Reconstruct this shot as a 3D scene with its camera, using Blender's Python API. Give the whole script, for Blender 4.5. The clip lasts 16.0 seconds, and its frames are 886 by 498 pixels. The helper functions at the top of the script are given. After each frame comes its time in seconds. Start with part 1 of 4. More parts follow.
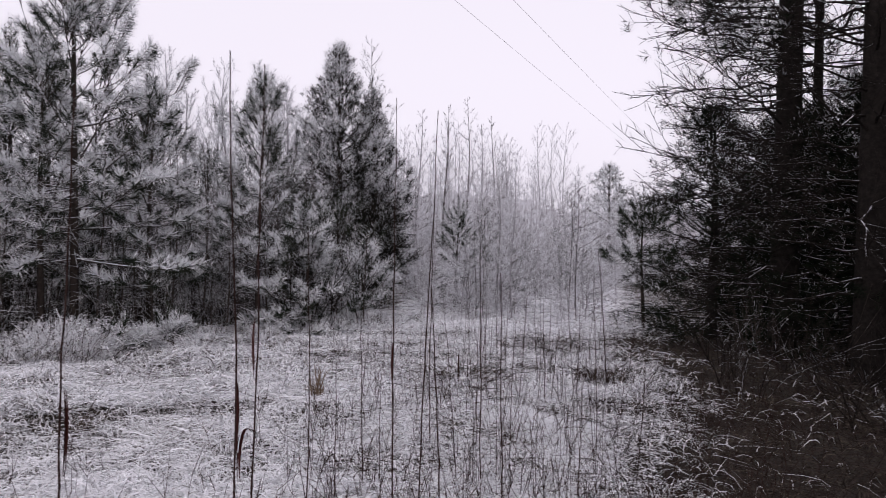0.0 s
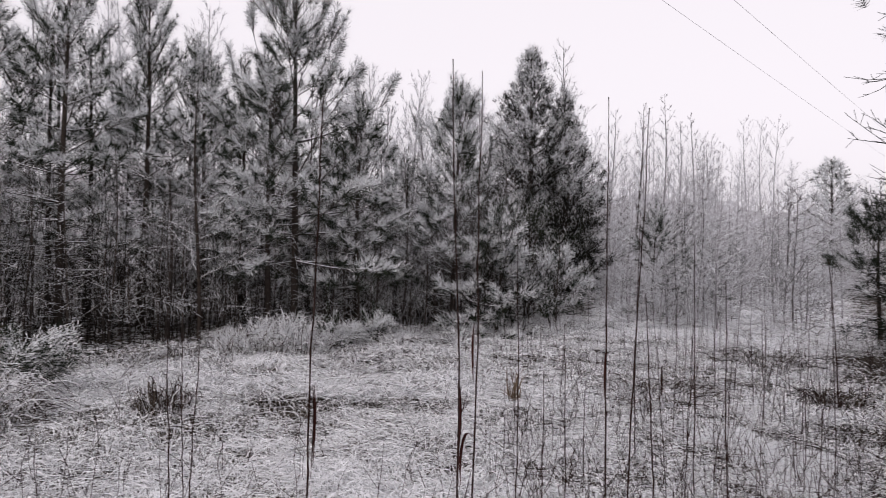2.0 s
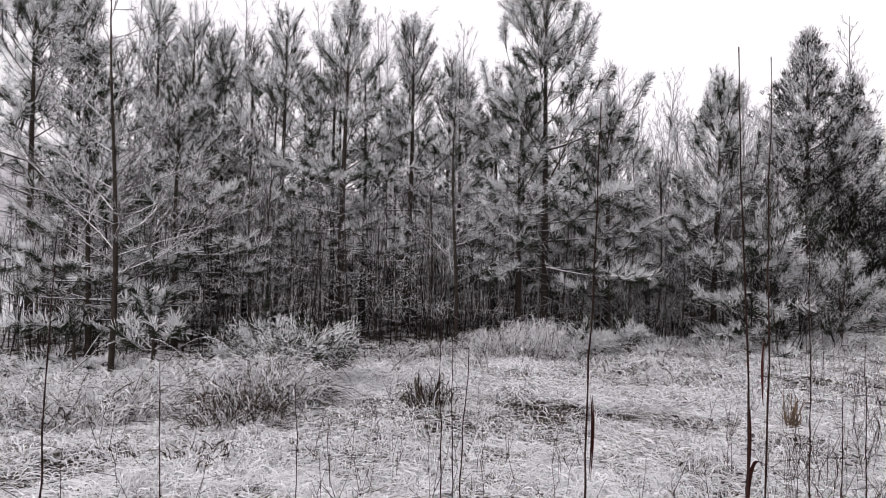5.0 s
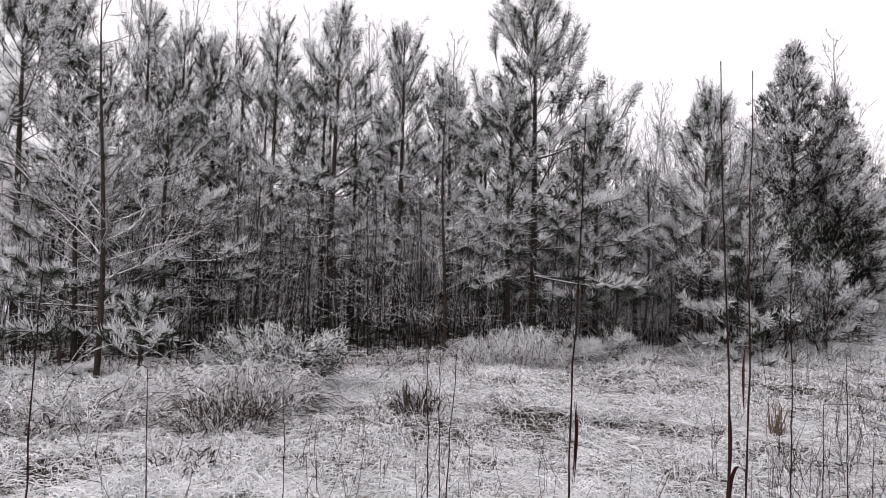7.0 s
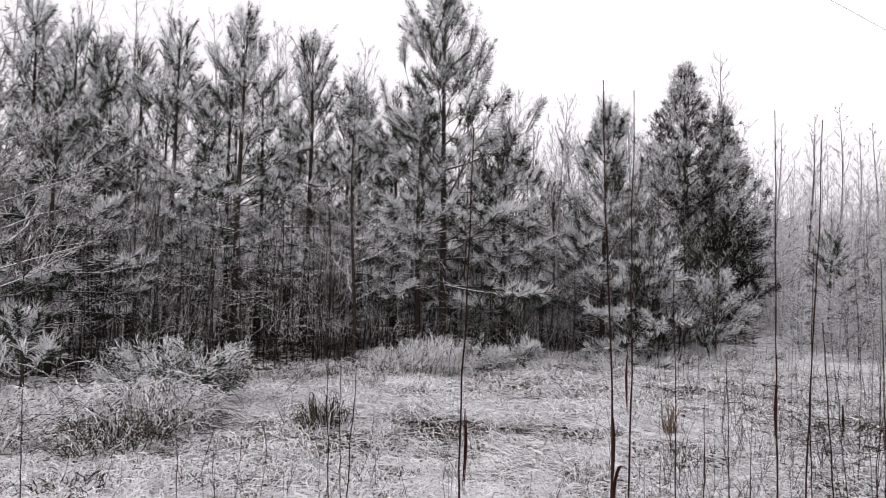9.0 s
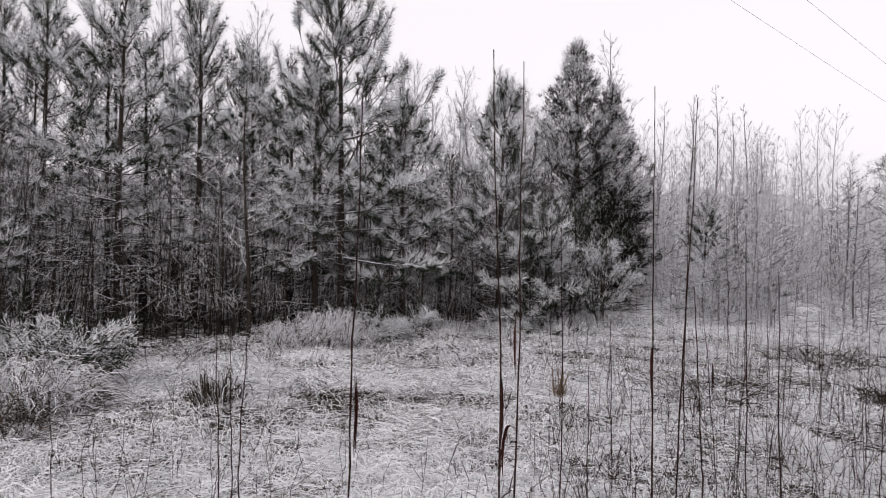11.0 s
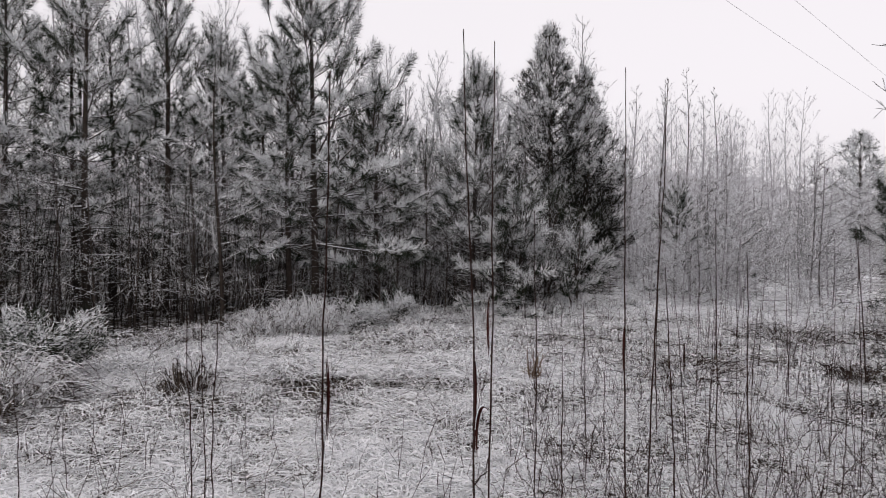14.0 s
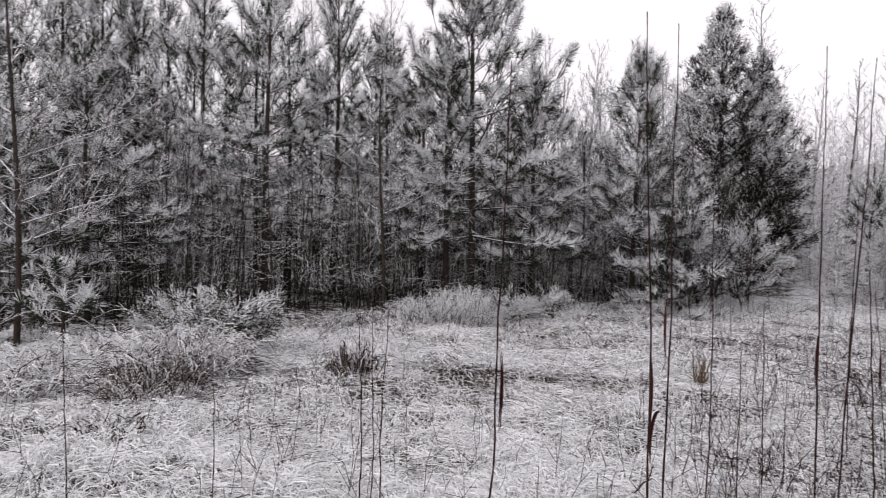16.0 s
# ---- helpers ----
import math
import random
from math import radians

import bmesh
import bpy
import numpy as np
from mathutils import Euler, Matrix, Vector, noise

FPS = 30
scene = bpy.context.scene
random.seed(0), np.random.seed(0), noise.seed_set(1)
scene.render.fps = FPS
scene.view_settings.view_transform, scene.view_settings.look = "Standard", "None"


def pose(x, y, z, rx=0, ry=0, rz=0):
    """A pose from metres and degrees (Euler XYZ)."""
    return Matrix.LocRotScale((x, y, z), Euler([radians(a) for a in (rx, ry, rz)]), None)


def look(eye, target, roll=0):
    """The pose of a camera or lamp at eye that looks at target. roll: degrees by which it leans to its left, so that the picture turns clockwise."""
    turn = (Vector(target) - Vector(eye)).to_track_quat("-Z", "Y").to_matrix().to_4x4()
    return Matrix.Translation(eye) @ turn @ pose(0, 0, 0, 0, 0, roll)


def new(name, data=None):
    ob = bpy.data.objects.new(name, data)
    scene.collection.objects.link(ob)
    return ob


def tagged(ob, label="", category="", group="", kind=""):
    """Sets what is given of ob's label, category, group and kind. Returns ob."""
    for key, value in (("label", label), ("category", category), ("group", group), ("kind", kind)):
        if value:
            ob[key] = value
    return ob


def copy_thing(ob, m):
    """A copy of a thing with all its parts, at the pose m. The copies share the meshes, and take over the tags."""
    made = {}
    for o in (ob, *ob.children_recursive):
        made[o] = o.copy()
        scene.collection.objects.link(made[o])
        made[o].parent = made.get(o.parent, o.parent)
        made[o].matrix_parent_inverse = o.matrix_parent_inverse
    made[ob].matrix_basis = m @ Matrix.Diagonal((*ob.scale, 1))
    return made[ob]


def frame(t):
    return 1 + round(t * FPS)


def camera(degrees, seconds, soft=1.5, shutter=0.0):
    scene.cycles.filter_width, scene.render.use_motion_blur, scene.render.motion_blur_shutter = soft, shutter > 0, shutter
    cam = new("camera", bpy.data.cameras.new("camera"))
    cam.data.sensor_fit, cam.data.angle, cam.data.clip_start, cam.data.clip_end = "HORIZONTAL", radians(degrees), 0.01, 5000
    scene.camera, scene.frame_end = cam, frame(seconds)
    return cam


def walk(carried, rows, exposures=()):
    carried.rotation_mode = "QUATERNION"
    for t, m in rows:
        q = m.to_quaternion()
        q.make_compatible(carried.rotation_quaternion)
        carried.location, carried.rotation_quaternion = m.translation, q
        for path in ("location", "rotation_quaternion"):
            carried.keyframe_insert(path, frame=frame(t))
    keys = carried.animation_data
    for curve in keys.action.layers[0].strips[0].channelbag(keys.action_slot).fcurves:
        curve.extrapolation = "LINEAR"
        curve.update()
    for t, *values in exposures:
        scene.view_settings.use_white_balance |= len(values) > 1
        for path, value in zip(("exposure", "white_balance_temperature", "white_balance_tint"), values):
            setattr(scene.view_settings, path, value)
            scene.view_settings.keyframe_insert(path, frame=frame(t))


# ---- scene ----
cam = camera(67.9, 16.0, soft=0.5, shutter=0.4)
PATH = [
    (0, (0.155, 0.53, 1.736), (0.08, 2.529, 1.753), 0.7),
    (0.5, (0.135, 0.538, 1.735), (-0.057, 2.529, 1.75), 0.5),
    (1, (0.099, 0.553, 1.735), (-0.279, 2.517, 1.747), 0.8),
    (1.5, (0.051, 0.587, 1.742), (-0.487, 2.513, 1.751), 0.8),
    (2, (0.041, 0.571, 1.74), (-0.588, 2.469, 1.761), 1.1),
    (2.5, (0.026, 0.584, 1.739), (-0.745, 2.429, 1.771), -0.0),
    (3, (0.007, 0.577, 1.737), (-0.917, 2.351, 1.762), 0.3),
    (3.5, (-0.005, 0.566, 1.738), (-1.04, 2.277, 1.761), 0.6),
    (4, (-0.031, 0.575, 1.734), (-1.196, 2.2, 1.737), 1.4),
    (4.5, (-0.035, 0.565, 1.737), (-1.266, 2.141, 1.754), 1.4),
    (5.2, (-0.042, 0.558, 1.737), (-1.318, 2.089, 1.763), 1.5),
    (5.75, (-0.039, 0.553, 1.736), (-1.321, 2.078, 1.769), 1.6),
    (6.4, (-0.03, 0.547, 1.736), (-1.298, 2.088, 1.778), 1.7),
    (7, (-0.02, 0.541, 1.736), (-1.266, 2.105, 1.785), 1.8),
    (7.5, (-0.009, 0.543, 1.738), (-1.22, 2.134, 1.801), 1.6),
    (8, (0.004, 0.552, 1.742), (-1.163, 2.174, 1.82), 1.2),
    (8.5, (0.025, 0.558, 1.743), (-1.072, 2.229, 1.833), 1.4),
    (9.3, (0.034, 0.565, 1.737), (-0.959, 2.301, 1.813), 1.2),
    (11, (0.053, 0.579, 1.724), (-0.706, 2.43, 1.733), 0.9),
    (11.5, (0.056, 0.586, 1.725), (-0.631, 2.465, 1.726), 0.6),
    (12, (0.069, 0.578, 1.722), (-0.549, 2.48, 1.725), 0.5),
    (12.5, (0.078, 0.577, 1.722), (-0.493, 2.494, 1.732), 0.5),
    (13, (0.076, 0.584, 1.723), (-0.496, 2.501, 1.727), 0.8),
    (13.5, (0.065, 0.593, 1.719), (-0.539, 2.5, 1.709), 0.9),
    (14, (0.058, 0.595, 1.715), (-0.63, 2.472, 1.68), 0.2),
    (14.5, (0.051, 0.602, 1.714), (-0.703, 2.454, 1.676), 0.4),
    (15, (0.031, 0.604, 1.709), (-0.83, 2.408, 1.651), 0.5),
    (15.5, (0.012, 0.598, 1.71), (-0.978, 2.334, 1.645), 0.9),
    (16, (-0.008, 0.592, 1.711), (-1.106, 2.263, 1.65), 1.3),
]
walk(cam, [(t, look(eye, target, roll)) for t, eye, target, roll in PATH],
     exposures=[(0.0, -0.56, 6290, 24), (1.5, -0.55, 6450, 21), (3.0, -0.38, 6530, 17.5), (4.5, -0.25, 6530, 17.5), (7.0, -0.22, 6530, 17.5), (8.5, -0.22, 6530, 17.5),
                (11.0, -0.44, 6530, 17.5), (12.5, -0.54, 6530, 16), (13.5, -0.57, 6530, 16), (15.0, -0.42, 6530, 17.5), (16.0, -0.28, 6530, 17.5)])

# ---- world and light ----
world = bpy.data.worlds.new("overcast_sky")
scene.world = world
world.use_nodes = True
wn = world.node_tree
wn.nodes.clear()
sky = wn.nodes.new("ShaderNodeTexSky")
sky.sky_type, sky.sun_disc = "NISHITA", False
sky.sun_elevation, sky.sun_rotation = radians(38), radians(200)
sky.air_density, sky.dust_density, sky.ozone_density = 1.0, 6.0, 1.0
hue = wn.nodes.new("ShaderNodeHueSaturation")
hue.inputs["Saturation"].default_value = 0.12
back = wn.nodes.new("ShaderNodeBackground")
back.inputs["Strength"].default_value = 1.24
cloud = wn.nodes.new("ShaderNodeMix")
cloud.data_type = "RGBA"
cloud.inputs[0].default_value = 0.035
cloud.inputs[6].default_value = (0.98, 0.975, 0.985, 1)
wout = wn.nodes.new("ShaderNodeOutputWorld")
wn.links.new(sky.outputs[0], hue.inputs["Color"])
wn.links.new(hue.outputs[0], cloud.inputs[7])
wn.links.new(cloud.outputs[2], back.inputs["Color"])
wn.links.new(back.outputs[0], wout.inputs["Surface"])

sun = new("sun", bpy.data.lights.new("sun", "SUN"))
sun.data.energy, sun.data.angle, sun.data.color = 0.45, radians(35), (1.0, 0.97, 0.93)
sun.matrix_world = look((3, -8, 14), (0, 0, 0))


# ---- materials ----
def material(name, rough=0.8):
    m = bpy.data.materials.new(name)
    m.use_nodes = True
    n = m.node_tree.nodes
    b = n["Principled BSDF"]
    b.inputs["Roughness"].default_value = rough
    b.inputs["Specular IOR Level"].default_value = 0.25
    return m, m.node_tree, b


def ramp(nt, source, stops, mode="LINEAR"):
    r = nt.nodes.new("ShaderNodeValToRGB")
    r.color_ramp.interpolation = mode
    e = r.color_ramp.elements
    while len(e) < len(stops):
        e.new(0.5)
    for k, (at, c) in enumerate(stops):
        e[k].position, e[k].color = at, (*c, 1)
    nt.links.new(source, r.inputs[0])
    return r.outputs[0]


def noise_of(nt, scale, detail=4, rough=0.6, kind="Object"):
    co = nt.nodes.new("ShaderNodeTexCoord")
    t = nt.nodes.new("ShaderNodeTexNoise")
    t.inputs["Scale"].default_value, t.inputs["Detail"].default_value = scale, detail
    t.inputs["Roughness"].default_value = rough
    nt.links.new(co.outputs[kind], t.inputs["Vector"])
    return t.outputs["Fac"]


def sums(nt, op, a, b, clamp=False):
    m = nt.nodes.new("ShaderNodeMath")
    m.operation, m.use_clamp = op, clamp
    for k, v in enumerate((a, b)):
        if isinstance(v, (int, float)):
            m.inputs[k].default_value = v
        else:
            nt.links.new(v, m.inputs[k])
    return m.outputs[0]


def mixed(nt, fac, a, b):
    m = nt.nodes.new("ShaderNodeMix")
    m.data_type = "RGBA"
    nt.links.new(fac, m.inputs[0])
    for k, v in ((6, a), (7, b)):
        if isinstance(v, tuple):
            m.inputs[k].default_value = (*v, 1)
        else:
            nt.links.new(v, m.inputs[k])
    return m.outputs[2]


def bumped(nt, b, source, strength, distance):
    k = nt.nodes.new("ShaderNodeBump")
    k.inputs["Strength"].default_value, k.inputs["Distance"].default_value = strength, distance
    nt.links.new(source, k.inputs["Height"])
    nt.links.new(k.outputs[0], b.inputs["Normal"])


SNOW = (0.80, 0.81, 0.83)


def bark(name, dark, light, scale, snow_from, snow_to, snow=SNOW):
    """Rough bark with snow lying on what faces up."""
    m, nt, b = material(name, 0.95)
    b.inputs["Specular IOR Level"].default_value = 0.08
    grain = noise_of(nt, scale, 5, 0.7)
    col = ramp(nt, grain, [(0.3, dark), (0.7, light)])
    geo = nt.nodes.new("ShaderNodeNewGeometry")
    xyz = nt.nodes.new("ShaderNodeSeparateXYZ")
    nt.links.new(geo.outputs["Normal"], xyz.inputs[0])
    patch = noise_of(nt, 9.0, 3)
    up = sums(nt, "ADD", xyz.outputs[2], sums(nt, "MULTIPLY", sums(nt, "SUBTRACT", patch, 0.5), 1.2))
    fac = ramp(nt, up, [(snow_from, (0, 0, 0)), (snow_to, (1, 1, 1))])
    nt.links.new(mixed(nt, fac, col, snow), b.inputs["Base Color"])
    bumped(nt, b, grain, 0.6, 0.02)
    return m


def leafy(name, stops, rough=0.8, gloss=0.12, low=0.72):
    """Blades and needles: each one its own tone, with a slow drift from spot to spot."""
    m, nt, b = material(name, rough)
    b.inputs["Specular IOR Level"].default_value = gloss
    geo = nt.nodes.new("ShaderNodeNewGeometry")
    tone = ramp(nt, geo.outputs["Random Per Island"], stops)
    drift = ramp(nt, noise_of(nt, 1.3, 3), [(0.3, (low, low, low)), (0.7, (1.0, 1.0, 1.0))])
    m2 = nt.nodes.new("ShaderNodeMix")
    m2.data_type, m2.blend_type = "RGBA", "MULTIPLY"
    m2.inputs[0].default_value = 1.0
    nt.links.new(tone, m2.inputs[6])
    nt.links.new(drift, m2.inputs[7])
    nt.links.new(m2.outputs[2], b.inputs["Base Color"])
    return m


M_PINE_BARK = bark("pine_bark", (0.020, 0.016, 0.014), (0.07, 0.055, 0.046), 22, 0.55, 1.0)
M_TWIG = bark("snowy_twig", (0.035, 0.028, 0.025), (0.10, 0.082, 0.072), 30, 0.12, 0.5)
M_RIME = bark("snow_lined_twig", (0.050, 0.042, 0.040), (0.13, 0.115, 0.11), 30, -0.1, 0.3)
M_BRUSH = bark("snow_laden_brush", (0.10, 0.088, 0.085), (0.22, 0.20, 0.20), 30, -0.25, 0.3)
# far twigs: frosted, and coloured paler still in place of distance haze
M_FROST_HAZE = bark("frosted_hazed_twig", (0.25, 0.235, 0.245), (0.43, 0.415, 0.43), 30, -0.1, 0.45)
M_HOAR_HAZE = bark("hoar_hazed_twig", (0.42, 0.41, 0.42), (0.60, 0.595, 0.61), 30, -0.45, 0.2)
# dark bark and twigs, taken near black so the colour carries deep shade
M_DARK_BARK = bark("shade_dark_bark", (0.008, 0.007, 0.006), (0.028, 0.023, 0.020), 18, 0.9, 1.4)
M_DARK_TWIG = bark("shade_dark_twig", (0.010, 0.008, 0.007), (0.034, 0.027, 0.024), 30, 0.85, 1.4)
M_NEEDLE = leafy("pine_needles", [(0.0, (0.014, 0.021, 0.013)), (0.5, (0.028, 0.039, 0.025)), (0.9, (0.048, 0.055, 0.038)), (1.0, (0.09, 0.068, 0.042))])
M_NEEDLE_SNOW = leafy("snowy_needles", [(0.0, (0.58, 0.60, 0.59)), (0.3, (0.80, 0.81, 0.82)), (1.0, (0.91, 0.92, 0.94))], 0.8, low=0.9)
M_CEDAR = leafy("cedar_sprays", [(0.0, (0.010, 0.011, 0.009)), (0.6, (0.024, 0.025, 0.020)), (1.0, (0.050, 0.040, 0.033))], 0.9, 0.05)
# evergreen green darkened further: the woods' shade is in this colour
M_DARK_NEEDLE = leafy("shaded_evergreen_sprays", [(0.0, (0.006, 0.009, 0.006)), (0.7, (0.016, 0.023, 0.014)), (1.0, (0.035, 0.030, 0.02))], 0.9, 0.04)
M_GRASS = leafy("dead_grass", [(0.0, (0.030, 0.025, 0.020)), (0.35, (0.075, 0.061, 0.048)), (0.7, (0.16, 0.13, 0.10)), (1.0, (0.06, 0.054, 0.04))], 0.85)
M_GRASS_SNOW = leafy("snowy_grass", [(0.0, (0.66, 0.66, 0.67)), (0.3, (0.83, 0.835, 0.85)), (1.0, (0.92, 0.925, 0.94))], 0.85, low=0.9)
M_TAN = leafy("tan_grass", [(0.0, (0.16, 0.11, 0.075)), (1.0, (0.32, 0.24, 0.17))], 0.9)
M_STALK = bark("weed_stem", (0.018, 0.010, 0.009), (0.060, 0.034, 0.029), 60, 0.75, 1.2)
M_DRY_LEAF = leafy("dry_leaf", [(0.0, (0.028, 0.008, 0.007)), (1.0, (0.065, 0.019, 0.015))], 0.8)
M_BRAMBLE = leafy("bramble_canes", [(0.0, (0.016, 0.010, 0.008)), (0.6, (0.038, 0.025, 0.021)), (1.0, (0.085, 0.062, 0.052))], 0.8)

# wire colour lightened to take in the haze it fades into
m, nt, b = material("hazed_wire_metal", 0.5)
b.inputs["Base Color"].default_value = (0.62, 0.62, 0.64, 1)
M_WIRE = m

# ground: dark matted litter under thin snow, which lies where the mesh's "snow" layer says
m, nt, b = material("snowy_ground", 0.95)
fine = noise_of(nt, 16, 6, 0.75)
broad = noise_of(nt, 2.3, 4)
litter = ramp(nt, noise_of(nt, 30, 6, 0.8), [(0.3, (0.018, 0.015, 0.012)), (0.55, (0.045, 0.036, 0.029)), (0.8, (0.10, 0.08, 0.064))])
layer = nt.nodes.new("ShaderNodeAttribute")
layer.attribute_name = "snow"
cover = sums(nt, "ADD", sums(nt, "MULTIPLY", fine, 0.8), sums(nt, "MULTIPLY", broad, 0.5))
cover = sums(nt, "ADD", cover, sums(nt, "SUBTRACT", layer.outputs["Fac"], 0.5))
fac = ramp(nt, cover, [(0.62, (0, 0, 0)), (0.78, (1, 1, 1))])
nt.links.new(mixed(nt, fac, litter, SNOW), b.inputs["Base Color"])
bumped(nt, b, fine, 0.8, 0.05)
M_GROUND = m


# distant woods; the haze over them is part of this base colour
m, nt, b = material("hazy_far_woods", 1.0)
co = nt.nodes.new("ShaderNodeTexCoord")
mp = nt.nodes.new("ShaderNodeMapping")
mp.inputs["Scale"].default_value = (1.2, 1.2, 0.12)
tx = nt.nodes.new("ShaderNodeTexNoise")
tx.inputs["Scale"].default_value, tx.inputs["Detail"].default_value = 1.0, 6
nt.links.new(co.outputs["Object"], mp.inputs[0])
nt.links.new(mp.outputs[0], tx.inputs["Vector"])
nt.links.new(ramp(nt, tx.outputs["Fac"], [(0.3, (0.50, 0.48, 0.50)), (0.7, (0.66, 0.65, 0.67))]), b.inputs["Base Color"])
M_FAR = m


# ---- mesh building ----
class Geo:
    """Gathers vertices, triangles and quads with a material slot each, for one mesh."""

    def __init__(self):
        self.v, self.f3, self.f4, self.m3, self.m4, self.n = [], [], [], [], [], 0

    def add(self, v, f, slot=0):
        f = np.asarray(f) + self.n
        slots = np.broadcast_to(np.asarray(slot), (len(f),))
        (self.f3 if f.shape[1] == 3 else self.f4).append(f)
        (self.m3 if f.shape[1] == 3 else self.m4).append(slots)
        self.v.append(np.asarray(v, dtype=np.float32).reshape(-1, 3))
        self.n += len(self.v[-1])

    def tube(self, pts, radii, sides=5, slot=0):
        pts = np.asarray(pts, float)
        k = len(pts)
        d = np.gradient(pts, axis=0)
        d /= np.linalg.norm(d, axis=1)[:, None] + 1e-9
        ref = np.array([0.0, 0, 1]) if abs(d[0, 2]) < 0.9 else np.array([1.0, 0, 0])
        a = np.cross(d, ref)
        a /= np.linalg.norm(a, axis=1)[:, None] + 1e-9
        c = np.cross(d, a)
        ang = np.arange(sides) * 2 * np.pi / sides
        ring = np.cos(ang)[None, :, None] * a[:, None] + np.sin(ang)[None, :, None] * c[:, None]
        v = pts[:, None] + ring * np.asarray(radii, float)[:, None, None]
        i, j = np.meshgrid(np.arange(k - 1), np.arange(sides), indexing="ij")
        j2 = (j + 1) % sides
        f = np.stack([i * sides + j, i * sides + j2, (i + 1) * sides + j2, (i + 1) * sides + j], -1).reshape(-1, 4)
        self.add(v.reshape(-1, 3), f, slot)

    def sticks(self, a, b, ra, rb, slot=0):
        """Many straight three-sided twigs at once, from a (n, 3) to b (n, 3)."""
        a, b = np.asarray(a, float), np.asarray(b, float)
        n = len(a)
        d = b - a
        d = d / (np.linalg.norm(d, axis=1)[:, None] + 1e-9)
        ref = np.where(np.abs(d[:, 2:3]) < 0.9, np.array([[0, 0, 1.0]]), np.array([[1.0, 0, 0]]))
        e = np.cross(d, ref)
        e /= np.linalg.norm(e, axis=1)[:, None] + 1e-9
        c = np.cross(d, e)
        ang = np.arange(3) * 2 * np.pi / 3
        ring = np.cos(ang)[None, :, None] * e[:, None] + np.sin(ang)[None, :, None] * c[:, None]
        ra, rb = (np.broadcast_to(np.asarray(r, float), (n,))[:, None, None] for r in (ra, rb))
        v = np.concatenate([a[:, None] + ring * ra, b[:, None] + ring * rb], 1)
        one = np.array([[0, 1, 4, 3], [1, 2, 5, 4], [2, 0, 3, 5]])
        self.add(v.reshape(-1, 3), (np.arange(n)[:, None, None] * 6 + one[None]).reshape(-1, 4), slot)

    def needles(self, base, way, length, width, rng, slot):
        """Thin three-cornered needles."""
        n = len(base)
        flat = np.asarray(slot).reshape(-1, 1) > 0  # snow lies flat on top
        side = np.cross(way, np.where(flat, np.array([0, 0, 1.0]) + rng.normal(0, 1.1, (n, 3)), rng.normal(size=(n, 3))))
        side /= np.linalg.norm(side, axis=1)[:, None] + 1e-9
        w = side * np.asarray(width).reshape(-1, 1) * 0.5
        tip = base + way * np.asarray(length).reshape(-1, 1)
        slot = np.broadcast_to(np.asarray(slot), (n,))
        d, s = slot == 0, slot > 0
        self.add(np.stack([base - w, base + w, tip], 1)[d].reshape(-1, 3), np.arange(3 * d.sum()).reshape(-1, 3), 0)
        mid = base * 0.4 + tip * 0.6
        self.add(np.stack([base, mid + w, tip, mid - w], 1)[s].reshape(-1, 3), np.arange(4 * s.sum()).reshape(-1, 4), 1)

    def blades(self, pts, side, widths, slot):
        """Ribbons through pts (n, k, 3), with widths (k,) times side (n, 3)."""
        n, k, _ = pts.shape
        w = side[:, None] * np.asarray(widths)[None, :, None] * 0.5
        v = np.stack([pts - w, pts + w], 2).reshape(-1, 3)
        q = np.arange(k - 1)
        one = np.stack([2 * q, 2 * q + 1, 2 * q + 3, 2 * q + 2], -1)
        f = (np.arange(n)[:, None, None] * 2 * k + one[None]).reshape(-1, 4)
        self.add(v, f, np.repeat(np.broadcast_to(np.asarray(slot), (n,)), k - 1))

    def mesh(self, name, mats, smooth=True):
        me = bpy.data.meshes.new(name)
        f3 = np.concatenate(self.f3) if self.f3 else np.zeros((0, 3), int)
        f4 = np.concatenate(self.f4) if self.f4 else np.zeros((0, 4), int)
        slots = np.concatenate([*self.m3, *self.m4]).astype(np.int32)
        me.vertices.add(self.n)
        me.vertices.foreach_set("co", np.concatenate(self.v).ravel())
        loops = np.concatenate([f3.ravel(), f4.ravel()]).astype(np.int32)
        me.loops.add(len(loops))
        me.loops.foreach_set("vertex_index", loops)
        starts = np.concatenate([np.arange(len(f3)) * 3, len(f3) * 3 + np.arange(len(f4)) * 4]).astype(np.int32)
        me.polygons.add(len(starts))
        me.polygons.foreach_set("loop_start", starts)
        me.polygons.foreach_set("material_index", slots)
        me.polygons.foreach_set("use_smooth", np.full(len(starts), smooth))
        for one in mats:
            me.materials.append(one)
        me.update(calc_edges=True)
        return me


def part(name, g, mats, parent, label=""):
    ob = new(name, g.mesh(name, mats if isinstance(mats, (list, tuple)) else [mats]))
    ob.parent = parent
    if label:
        ob["label"] = label
    return ob


def unit(v):
    return v / (np.linalg.norm(v, axis=-1, keepdims=True) + 1e-9)


def step(a, b, x):
    t = np.clip((x - a) / (b - a), 0, 1)
    return t * t * (3 - 2 * t)


# ---- ground ----
LATTICE = np.random.default_rng(2).random((64, 64))


